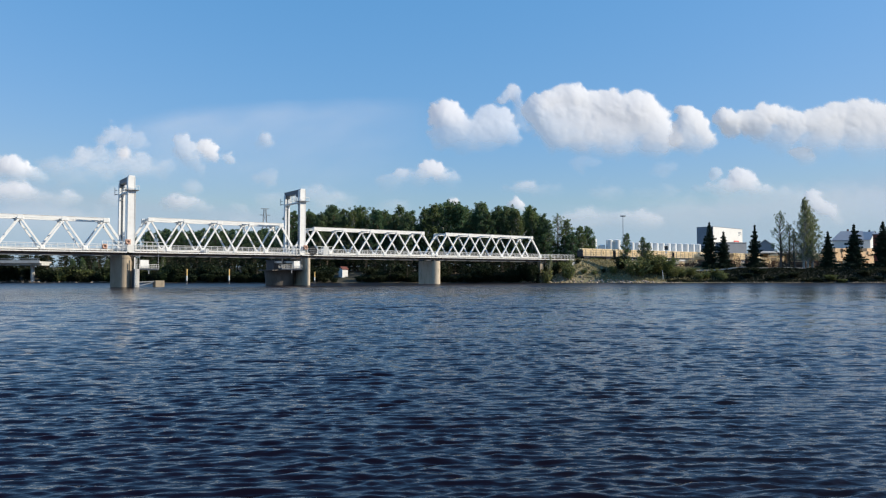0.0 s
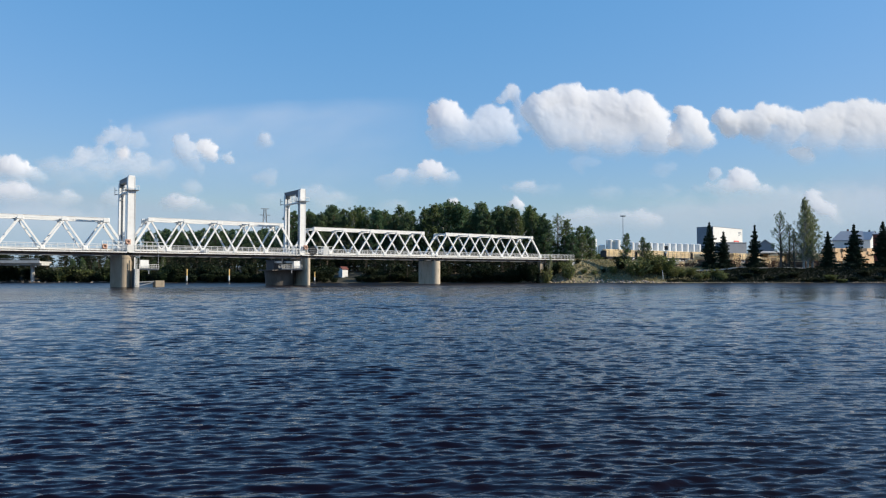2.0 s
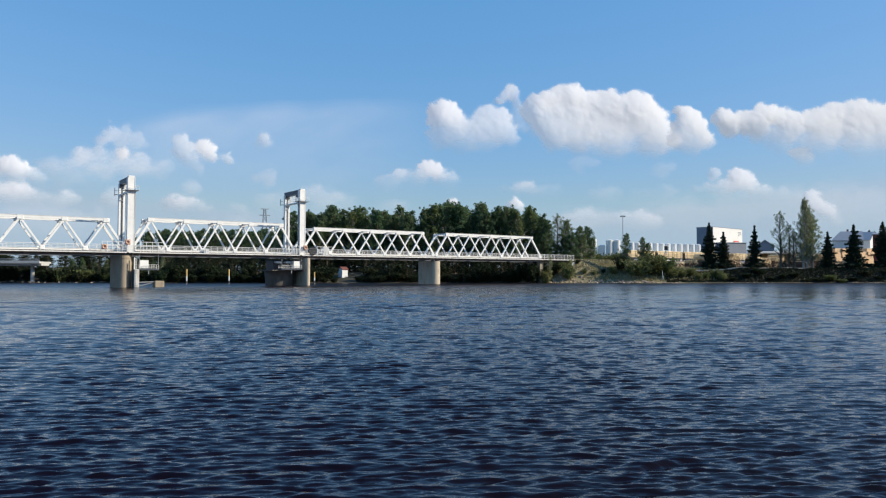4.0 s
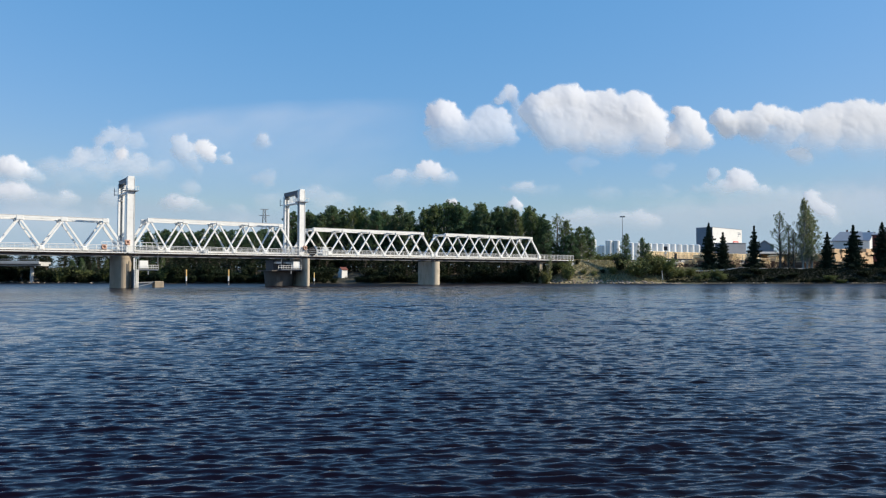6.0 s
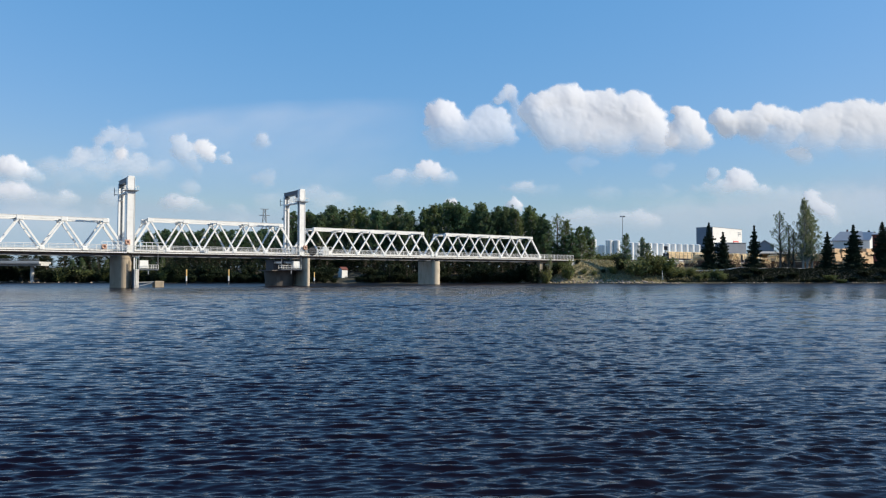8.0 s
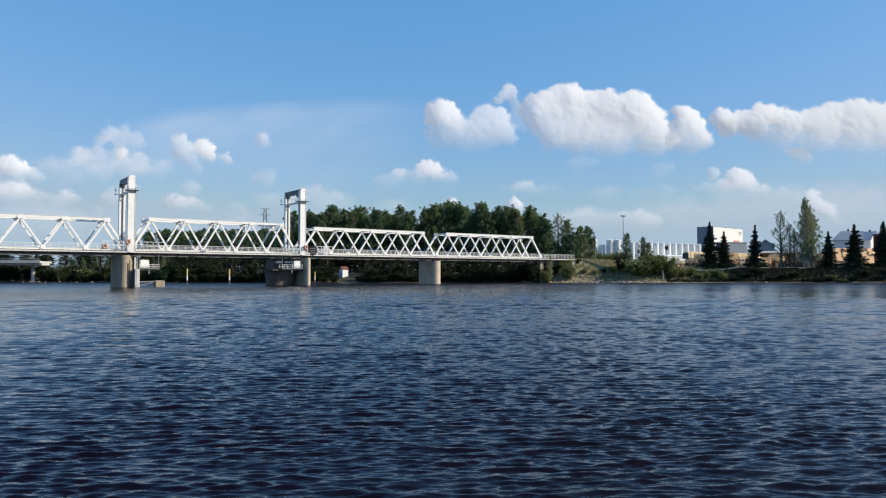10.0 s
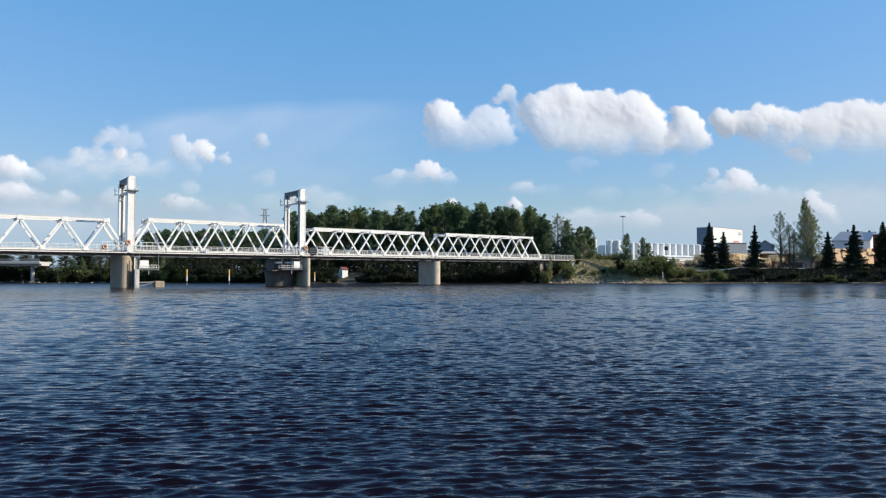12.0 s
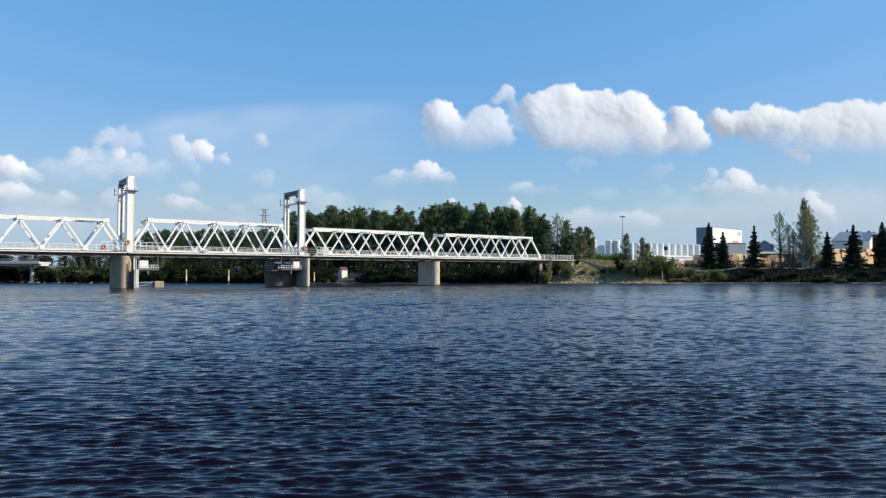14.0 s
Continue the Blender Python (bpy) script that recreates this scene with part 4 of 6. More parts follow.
tree("dark_bush", 49.8, 259.0, 1.7, 1.3)
tree("willow", 51.7, 256.0, 1.5, 1.5)
tree("dark_bush", 59.2, 258.0, 1.6, 1.4)
tree("willow", 62.5, 257.0, 2.8, 1.2)
tree("dark_bush", 65.7, 259.0, 5.0, 1.1)
for i, x in enumerate((1128, 1160, 1176, 1192, 1205, 1222, 1238, 1250, 1268, 1278)):
    tree("willow" if i % 3 else "yellow_bush", (x - 784) / 1238 * (254 + i % 3), 254 + i % 3, (6.8 if x < 1180 else 4.6 if x < 1195 else 2.9) * (1 - 0.06 * (i % 4)), 1.5)
for x, y, h, w in ((100.7, 264.0, 22.40 - 4.2, 0.85), (105.6, 263.0, 18.71 - 4.2, 0.95), (118.2, 265.0, 21.83 - 4.4, 0.75),
                   (145.4, 264.0, 19.20 - 4.4, 0.95), (154.7, 263.0, 21.69 - 4.4, 1.0), (165.7, 263.0, 22.54 - 4.4, 1.0), (172.1, 266.0, 17.0, 1.0)):
    tree("spruce", x, y, h, w * 0.9)
tree("thin_birch", 128.3, 266.0, 26.41 - 4.6, 1.05)
tree("thin_birch", 132.9, 268.0, 22.26 - 4.6, 1.1)
tree("thin_birch", 133.6, 266.0, 19.54 - 4.6, 1.1)
tree("slim_birch", 137.0, 265.0, 31.68 - 4.6, 0.9)
tree("slim_birch", 141.0, 267.0, 25.6 - 4.6, 1.15)
tree("slim_birch", 138.6, 266.0, 28.2 - 4.6, 1.05)
for x, top in ((1531, 409), (1540, 404), (1549, 406)):
    tree("young_spruce", (x - 784) / 1238 * 356, 356, (486.5 - top) / 1238 * 356 + 3.1 - ground_z((x - 784) / 1238 * 356, 356), 0.75)
for i in range(14):
    x = 1300 + i * 21
    tree("willow" if x in (1468, 1489) else "dark_bush", (x - 784) / 1238 * (253 + i % 3), 253 + i % 3, 1.3 + 0.3 * (i % 3), 2.6)


# ---- the train ----
def log_bundle(length, wide, high, seed):
    """Peeled logs lying lengthways, stacked row on row with a rounded top."""
    rng = np.random.default_rng(seed)
    bm = bmesh.new()
    z, row = 0.14, 0
    while z < high:
        w = wide * (1.0 if z < high * 0.8 else 0.72)
        n = int(w / 0.29)
        for i in range(n):
            if 0 < row and 1 < i < n - 2 and z < high - 0.6:
                continue
            r = rng.uniform(0.12, 0.17)
            y = -w / 2 + (i + 0.5) * w / n
            e = rng.uniform(-0.2, 0.2)
            tube(bm, (-length / 2 + e, y, z), (length / 2 + e, y, z + rng.uniform(-0.03, 0.03)), r, 7, r * 0.9)
        z += 0.26
        row += 1
    return bm


WAGON = 18.9


def build_wagon():
    W = thing("timber_wagon", pose(0, 0, 0), "rail wagon piled with upper logs coloured pale as if sunlit", "rail wagon", "wagons of the timber train")
    half = WAGON / 2 - 0.6
    part("underframe", boxes((-half, -1.45, 0.95, half, 1.45, 1.2), (-half + 2, -0.5, 0.6, half - 2, 0.5, 0.95)), M_DARK, W)
    for x in (-half, half):
        part("end_wall", boxes((x - 0.08, -1.45, 1.2, x + 0.08, 1.45, 3.3), *[(x - 0.14, w - 0.06, 1.2, x + 0.14, w + 0.06, 3.4) for w in (-1.2, -0.4, 0.4, 1.2)]), M_DARK, W)
    me = mesh_of("stake", boxes((-0.05, -0.05, 1.0, 0.05, 0.05, 3.8)), M_GREY_PAINT)
    for i in range(6):
        for w in (-1.5, 1.5):
            piece("stake", me, W, pose(-half + 1.6 + i * (2 * half - 3.2) / 5, w, 0))
    for i in range(3):
        bm = log_bundle(5.5, 2.8, 3.0, 70 + i)
        ob = part("load", bm, M_LOG, W, "bundle of upper logs coloured pale as if sunlit")
        ob.location = (-half + 3.05 + i * 5.72, 0, 1.2)
    wheel = mesh_of("wheelset", tube(tube(tube(bmesh.new(), (0, -0.83, 0.46), (0, -0.70, 0.46), 0.46, 16), (0, 0.70, 0.46), (0, 0.83, 0.46), 0.46, 16), (0, -0.7, 0.46), (0, 0.7, 0.46), 0.08, 8), M_DARK)
    for x in (-half + 2.6, half - 2.6):
        b = part("bogie", boxes((-1.5, -1.1, 0.4, 1.5, -0.95, 0.75), (-1.5, 0.95, 0.4, 1.5, 1.1, 0.75), (-0.25, -1.0, 0.45, 0.25, 1.0, 0.9)), M_DARK, W)
        b.location.x = x
        for dx in (-0.9, 0.9):
            piece("wheelset", wheel, b, pose(dx, 0, 0))
    for x in (-half, half):
        for w in (-0.88, 0.88):
            part("buffer", tube(bmesh.new(), (x, w, 1.05), (x + math.copysign(0.55, x), w, 1.05), 0.18, 10), M_DARK, W)
    return W


wagons = [build_wagon()]
for i in range(6):
    wagons.append(copy_thing(wagons[0], pose(0, 0, 0)))
TAIL_0, SPEED = 66.7, 6.66


def build_track():
    T = thing("railway_track", BRIDGE @ pose(58.6, TRACK, 0), "single railway track on grey ballast along the embankment", "railway track", kind="structure")
    L = 300
    for w in (-0.762, 0.762):
        part("rail", ibeam(bmesh.new(), (0, w, RAIL_Z - 0.09), (L, w, RAIL_Z - 0.09), 0.14, 0.18, 0.03), M_RAIL, T)
    bm = bmesh.new()
    for i in range(int(L / 0.65)):
        beam(bm, (i * 0.65, -1.3, RAIL_Z - 0.26), (i * 0.65, 1.3, RAIL_Z - 0.26), 0.24, 0.18)
    tagged(part("sleepers", bm, M_SLEEPER, T), kind="stuff")
    bm = bmesh.new()
    vs = [[bm.verts.new((x, w, z)) for w, z in ((-3.0, RAIL_Z - 0.75), (-1.7, RAIL_Z - 0.22), (1.7, RAIL_Z - 0.22), (3.0, RAIL_Z - 0.75))] for x in (0, L)]
    for k in range(3):
        bm.faces.new((vs[0][k], vs[0][k + 1], vs[1][k + 1], vs[1][k])).normal_flip()
    part("ballast", bm, M_BALLAST, T)


build_track()


# ---- factory and sawmill ----
def build_silo(x, y, top, r, base=6.0):
    T = thing("silo", pose(x, y, base), "white galvanised cylindrical storage silo", "silo", "row of silos")
    h = top - base
    bm = drum(bmesh.new(), 0, 0, 0, h - r * 0.25, r, r, 24)
    part("shell", bm, M_SILO, T, smooth=False)
    bm = bmesh.new()
    tube(bm, (0, 0, h - r * 0.25), (0, 0, h), r * 1.02, 24, r * 0.25)
    part("roof", bm, M_SILO, T)
    for k in range(1, 6):
        part("hoop", tube(bmesh.new(), (0, 0, k * h / 6.5), (0, 0, k * h / 6.5 + 0.12), r * 1.015, 24), M_SILO, T)
    return T


for x, top, r in ((1052, 423, 4.5), (1063, 434, 5), (1067, 434, 4), (1079, 424.5, 6.2), (1092, 424.5, 6.2)):
    build_silo((x - 784) / 1238 * 388, 388, (486.5 - top) / 1238 * 388 + 3.1, r / 1238 * 388)
for i in range(12):
    x, y = 1118 + i * 10.7, 400 + i * 3.6
    build_silo((x - 784) / 1238 * y, y, (486.5 - 428.8 - i * 0.35) / 1238 * y + 3.1, 4.7 / 1238 * y)


def shed(name, m, lx, ly, h, ridge, wall, roof, label, category, eave=0.35):
    """A plain building: four walls, a pitched roof with eaves."""
    T = thing(name, m, label, category)
    part("wall", boxes((0, 0, 0, lx, 0.25, h), (0, ly - 0.25, 0, lx, ly, h), (0, 0.25, 0, 0.25, ly - 0.25, h), (lx - 0.25, 0.25, 0, lx, ly - 0.25, h)), wall, T)
    bm = bmesh.new()
    e = eave
    sec = [(-e, h), (ly / 2, h + ridge), (ly + e, h), (ly + e, h + 0.25), (ly / 2, h + ridge + 0.25), (-e, h + 0.25)]
    a = [bm.verts.new((-e, w, z)) for w, z in sec]
    b = [bm.verts.new((lx + e, w, z)) for w, z in sec]
    for k in range(6):
        bm.faces.new((a[k], a[(k + 1) % 6], b[(k + 1) % 6], b[k]))
    bm.faces.new(a[::-1])
    bm.faces.new(b)
    bmesh.ops.recalc_face_normals(bm, faces=bm.faces)
    part("roof", bm, roof, T)
    if ridge > 0.5:
        for x in (0.02, lx - 0.22):
            bm = bmesh.new()
            lo = [bm.verts.new((x, w, z)) for w, z in ((0.05, h), (ly - 0.05, h), (ly / 2, h + ridge - 0.02))]
            hi = [bm.verts.new((x + 0.2, w, z)) for w, z in ((0.05, h), (ly - 0.05, h), (ly / 2, h + ridge - 0.02))]
            bm.faces.new(lo[::-1])
            bm.faces.new(hi)
            for k in range(3):
                bm.faces.new((lo[k], lo[(k + 1) % 3], hi[(k + 1) % 3], hi[k]))
            part("gable", bm, wall, T)
    return T


def build_factory():
    T = thing("factory_building", pose(181.8, 470.0, 6, 0, 0, 42), "tall white industrial building with flat roof and one side coloured as shaded", "building")
    h, lx, ly = 35.18 - 6, 43.0, 11.7
    part("wall", boxes((0, 0, 0, lx, 0.4, h), (0, ly - 0.4, 0, lx, ly, h), (0, 0.4, 0, 0.4, ly - 0.4, h), (lx - 0.4, 0.4, 0, lx, ly - 0.4, h)), M_WALL_WHITE, T)
    # the side away from the sun is sheeted grey, shade put into its colour
    part("shaded_side", boxes((-0.15, 0.0, 0, -0.003, ly, h)), M_WALL_GREY, T, "side wall coloured grey as in shade")
    part("roof", boxes((0.4, 0.4, h - 0.7, lx - 0.4, ly - 0.4, h - 0.4)), M_ROOF, T)
    part("parapet", boxes((-0.2, -0.1, h, lx + 0.1, 0.4, h + 0.25), (-0.2, ly - 0.4, h, lx + 0.1, ly + 0.1, h + 0.25), (-0.2, 0.4, h, 0.35, ly - 0.4, h + 0.25), (lx - 0.35, 0.4, h, lx + 0.1, ly - 0.4, h + 0.25)), M_WALL_GREY, T)
    part("red_sign", boxes((29.5, -0.3, h - 10.4, 37.0, -0.05, h - 8.4), bevel=0.05), M_RED, T, "plain red sign board")
    part("sign_bar", boxes((30.5, -0.35, h - 9.6, 36.0, -0.304, h - 9.2)), M_WALL_WHITE, T)
    for z, a, b in ((h - 2.6, 36.6, 41.0), (h - 3.6, 36.6, 41.4), (h - 4.8, 36.6, 38.5)):
        part("lettering_bar", boxes((a, -0.1, z, b, -0.003, z + 0.5)), M_WALL_GREY, T)
    S = shed("factory_annex", pose(178.4, 440.0, 6, 0, 0, 20), 16, 10, 23.18 - 6, 0.3, M_WALL_GREY, M_ROOF, "low grey industrial annex with flat roof", "building")
    for i in range(3):
        part("window", boxes((2 + i * 5, -0.06, 8, 5 + i * 5, -0.003, 10)), M_GLASS_DARK, S)


build_factory()
shed("store_shed", pose(115.0, 400.0, 7.0, 0, 0, 25), 38, 10, 6.4, 1.0, M_WALL_WHITE, M_SILO, "long low white storage shed below the silos", "building")
shed("boat_house", pose(-37.4, 260.0, 1.7, 0, 0, 42), 2.5, 2.5, 3.2, 0.9, M_WALL_WHITE, M_BRICK_RED, "small white boat house with a red-brown roof", "hut", 0.2)


def build_villa():
    """A white house whose grey roof is hipped at one end and gabled at the other."""
    lx, ly, h, rise, hip, e = 12.0, 9.0, 18.9 - 6.2, 4.4, 3.4, 0.5
    T = thing("villa", pose(184.4, 330.0, 6.2, 0, 0, -24), "white house with a grey hipped roof", "house")
    part("wall", boxes((0, 0, 0, lx, 0.25, h), (0, ly - 0.25, 0, lx, ly, h), (0, 0.25, 0, 0.25, ly - 0.25, h), (lx - 0.25, 0.25, 0, lx, ly - 0.25, h)), M_WALL_WHITE, T)
    bm = bmesh.new()
    lower, upper = ([bm.verts.new(p) for p in ((-e, -e, h + d), (lx + e, -e, h + d), (lx + e, ly + e, h + d), (-e, ly + e, h + d), (hip, ly / 2, h + rise + d), (lx + e, ly / 2, h + rise + d))] for d in (0.0, 0.28))
    for f in ((0, 1, 5, 4), (2, 3, 4, 5), (3, 0, 4)):
        bm.faces.new([upper[k] for k in f])
        bm.faces.new([lower[k] for k in f[::-1]])
    for k, j in ((0, 1), (1, 5), (5, 2), (2, 3), (3, 0)):
        bm.faces.new((lower[k], lower[j], upper[j], upper[k]))
    bmesh.ops.recalc_face_normals(bm, faces=bm.faces)
    part("roof", bm, M_ROOF_PALE, T)
    part("chimney", boxes((6.2, 5.2, h + 3.0, 6.9, 5.9, h + rise + 1.1), (6.1, 5.1, h + rise + 1.1, 7.0, 6.0, h + rise + 1.25)), M_BRICK_RED, T)
    for i in range(3):
        part("window", boxes((1.6 + i * 3.6, -0.06, 5.5, 3.0 + i * 3.6, -0.003, 7.2)), M_GLASS_DARK, T)


build_villa()
G = shed("gabled_house", pose(202.1, 339.0, 6.2, 0, 0, -48), 4.6, 11.5, 19.52 - 6.2, 4.2, M_WALL_WHITE, M_ROOF_PALE, "white gabled house with a pale grey roof", "house")
for w, z in ((2.6, 5.5), (7.4, 5.5), (5.1, 9.4)):
    part("window", boxes((4.603, w, z, 4.66, w + 1.3, z + 1.5)), M_GLASS_DARK, G)
shed("red_barn", pose(184.7, 300.0, 6.0, 0, 0, -31), 12, 8, 20.18 - 6.0, 0.8, M_BRICK_RED, M_ROOF, "dark red boarded barn", "barn")
shed("grey_hall", pose(160.2, 338.0, 6.2, 0, 0, 65), 9, 8.0, 16.7 - 6.2, 3.1, M_WALL_GREY, M_ROOF, "small grey hall with its gable to the river", "building")


def build_timber(x, y, wide, deep, high, packs, material, label):
    """A stack of sawn timber packs on bearers."""
    z0 = ground_z(x, y) - 0.1
    T = thing("timber_stack", pose(x, y, z0, 0, 0, 26), label, "timber stack", "timber stacks of the sawmill")
    cols = max(1, int(wide / 3.4))
    for i in range(cols):
        for k in range(packs):
            off = tree_rng.uniform(-0.5, 0.5)
            if k == packs - 1 and tree_rng.uniform(0, 1) < 0.4:
                continue
            w, h = wide / cols, high / packs
            part("pack", boxes((i * w + 0.06, off, k * h + 0.06, (i + 1) * w - 0.06, deep + off, (k + 1) * h), bevel=0.04), material, T)
            part("bearer", boxes((i * w + 0.3, off + 0.3, k * h, (i + 1) * w - 0.3, off + 0.5, k * h + 0.057)), M_PLANK, T)


def build_log_pile(x, y, wide, high, length, seed):
    """Round logs piled with their ends towards the river."""
    rng = np.random.default_rng(seed)
    z0 = ground_z(x, y) - 0.1
    T = thing("log_pile", pose(x, y, z0, 0, 0, 20 + rng.uniform(-65, 45)), "pile of dark logs with upper rows coloured pale as if sunlit", "log pile", "log piles of the sawmill")
    body, ends, peeled = bmesh.new(), bmesh.new(), bmesh.new()
    rows = int(high / 0.36)
    n = int(wide / 0.42)
    for row in range(rows):
        for i in range(n - row // 2):
            if row > 0 and rng.uniform() < 0.10 + 0.02 * row:
                continue
            r = rng.uniform(0.16, 0.24)
            cx, cz, o = (i + row * 0.25 + 0.25 * (row % 2)) * 0.42 - wide / 2, 0.2 + row * 0.36, rng.uniform(-0.35, 0.35)
            # upper rows take the pale log colour, sunlight put into their colour
            tube(peeled if row + rng.uniform(-2, 2) > rows * 0.52 else body, (cx, o, cz), (cx, o + length, cz), r, 7, r * 0.85)
            if rng.uniform() < 0.22:
                tube(ends, (cx, o - 0.02, cz), (cx, o - 0.003, cz), r * 0.93, 7)
    tagged(part("logs", body, M_LOG_OLD, T), kind="stuff")
    tagged(part("sunlit_logs", peeled, M_LOG, T, "upper logs coloured pale as if sunlit"), kind="stuff")
    tagged(part("log_ends", ends, M_LOG, T, "pale sawn log ends"), kind="stuff")


build_timber(160.0, 285.0, 8.0, 6, 8.0, 6, M_PLANK, "tall stack of orange-brown sawn timber packs")
build_timber(170.4, 285.0, 8.5, 6, 8.2, 6, M_PLANK, "tall stack of orange-brown sawn timber packs")
for i, (x, w, h) in enumerate(((1206, 6, 2.6), (1228, 6, 3.4), (1252, 8, 6.0), (1276, 9, 6.2), (1304, 9, 6.4), (1330, 8, 6.2), (1356, 8, 4.6), (1382, 8, 5.8), (1408, 8, 6.0), (1432, 8, 6.2), (1458, 8, 5.8), (1505, 6, 4.2))):
    y = 281 + (i % 3) * 3
    build_log_pile((x - 784) / 1238 * y, y, w * 0.85, h, 5, 80 + i)


def build_timber_shed(x, y, long, deep, high):
    """An open-fronted timber store: posts, a white sheet roof, a dark back wall."""
    z0 = ground_z(x, y) - 0.1
    T = thing("timber_shed", pose(x, y, z0, 0, 0, 8), "long open timber shed with a white sheet roof", "shed")
    part("roof", boxes((-0.6, -0.8, high, long + 0.6, deep + 0.4, high + 0.9), bevel=0.1), M_SILO, T)
    part("back_wall", boxes((0, deep - 0.3, 0, long, deep, high)), M_PLANK, T)
    me = mesh_of("post", boxes((-0.15, -0.15, 0, 0.15, 0.15, high)), M_DARK)
    for i in range(7):
        piece("post", me, T, pose(i * long / 6, 0, 0))


build_timber_shed(134.4, 296.0, 25, 9, 6.0)
build_timber_shed(160.9, 300.0, 10, 9, 5.6)


def build_signal(x, y, top):
    z = ground_z(x, y)
    T = thing("railway_signal", pose(x, y, z), "railway signal with a black head beside the track", "railway signal")
    h = top - z
    part("mast", tube(bmesh.new(), (0, 0, -0.4), (0, 0, h - 0.2), 0.1, 8), M_GREY_PAINT, T)
    part("signal_head", boxes((-0.75, -0.35, h - 1.6, 0.75, -0.1, h), bevel=0.1), M_DARK, T)
    part("lamp_hood", tube(tube(bmesh.new(), (0, -0.35, h - 0.5), (0, -0.65, h - 0.5), 0.2, 10), (0, -0.35, h - 1.1), (0, -0.65, h - 1.1), 0.2, 10), M_DARK, T)
    part("number_board", boxes((-0.4, -0.2, h - 3.0, 0.4, -0.103, h - 2.3)), M_WHITE, T)
    part("relay_box", boxes((-0.5, -0.6, 0.0, 0.5, -0.1, 1.5), bevel=0.04), M_WHITE, T)


build_signal(90.0, 282.0, 14.60)


def build_mast(x, y, top):
    z = ground_z(x, y)
    T = thing("floodlight_mast", pose(x, y, z), "tall thin grey floodlight mast", "light mast")
    part("pole", tube(bmesh.new(), (0, 0, -0.3), (0, 0, top - z), 0.28, 10, 0.12), M_GREY_PAINT, T)
    part("head_frame", boxes((-1.3, -0.12, top - z - 0.1, 1.3, 0.12, top - z + 0.1)), M_GREY_PAINT, T)
    me = mesh_of("floodlight", boxes((-0.25, -0.3, 0.0, 0.25, 0.1, 0.45), bevel=0.05), M_DARK)
    for k in range(4):
        piece("floodlight", me, T, pose(-1.05 + k * 0.7, 0, top - z + 0.1))


build_mast(92.8, 360.0, 32.91)


def build_pylon(x, y, top):
    z = ground_z(x, y)
    T = thing("power_pylon", pose(x, y, z, 0, 0, 20), "grey lattice power pylon beyond the trees", "pylon")
    h, levels = top - z, 9
    for a in range(4):
        c, d = ((-1, -1), (1, -1), (1, 1), (-1, 1))[a], ((-1, -1), (1, -1), (1, 1), (-1, 1))[(a + 1) % 4]
        bm = bmesh.new()
        beam(bm, (c[0] * 3, c[1] * 3, -0.3), (c[0] * 0.8, c[1] * 0.8, h), 0.3, 0.3)
        part("leg", bm, M_GREY_PAINT, T)
        bm = bmesh.new()
        for k in range(levels):
            q0, q1 = 3 - 2.2 * k / levels, 3 - 2.2 * (k + 1) / levels
            beam(bm, (c[0] * q0, c[1] * q0, h * k / levels), (d[0] * q1, d[1] * q1, h * (k + 1) / levels), 0.16, 0.16)
            beam(bm, (d[0] * q0, d[1] * q0, h * k / levels), (c[0] * q1, c[1] * q1, h * (k + 1) / levels), 0.16, 0.16)
        part("lattice", bm, M_GREY_PAINT, T)
    for z2, r in ((h - 0.3, 3.0), (h - 5, 3.8)):
        part("cross_arm", boxes((-r, -0.3, z2, r, 0.3, z2 + 0.45)), M_GREY_PAINT, T)


build_pylon(-132.7, 520.0, 52.03)


def build_road_bridge():
    """A far concrete road bridge over the side arm of the river."""
    T = thing("road_bridge", pose(-165.8, 258.0, 0, 0, 0, 4), "distant pale concrete road bridge on round columns", "bridge")
    z = 7.95
    part("deck", boxes((-60, 0, z - 0.7, 16.4, 9, z), (-60, 1.5, z - 1.5, 16.4, 7.5, z - 0.7)), M_CONC_PALE, T)
    part("parapet", boxes((-60, 0.05, z, 16.4, 0.25, z + 0.35)), M_CONC_PALE, T)
    me = mesh_of("column", tube(bmesh.new(), (0, 4.5, -3), (0, 4.5, z - 1.5), 0.65, 16), M_CONC_PALE)
    for x in (-36, -12, 11.8):
        piece("column", me, T, pose(x, 0, 0))
    part("guard_rail", tube(tube(bmesh.new(), (-60, 0.15, z + 0.75), (16.4, 0.15, z + 0.75), 0.06, 6), (-60, 0.15, z + 1.05), (16.4, 0.15, z + 1.05), 0.06, 6), M_GREY_PAINT, T)


build_road_bridge()


# ---- small things on the bridge and in the river ----
def marker_post(x, y, top, r=0.23):
    T = thing("mooring_post", pose(x, y, 0), "white river post with a faded yellow top", "mooring post", "mooring posts")
    part("shaft", tube(bmesh.new(), (0, 0, -3), (0, 0, top * 0.55), r, 12), M_WHITE, T)
    part("top_band", tube(bmesh.new(), (0, 0, top * 0.55), (0, 0, top), r, 12), M_YELLOW, T)
    part("foot_band", tube(bmesh.new(), (0, 0, 0.1), (0, 0, 1.1), r * 1.08, 12), M_DARK, T)


marker_post(-84.9, 232.0, 4.88)
marker_post(-71.5, 234.0, 4.90)
marker_post(-43.3, 236.0, 3.96, 0.22)


def build_bank_post():
    T = thing("bank_post", pose(79.4, 252.0, 0, 0, -5, 0), "thin weathered white post on the bank", "post")
    part("shaft", tube(bmesh.new(), (0, 0, -0.5), (0, 0, 4.6), 0.14, 8, 0.1), M_WHITE, T)


build_bank_post()


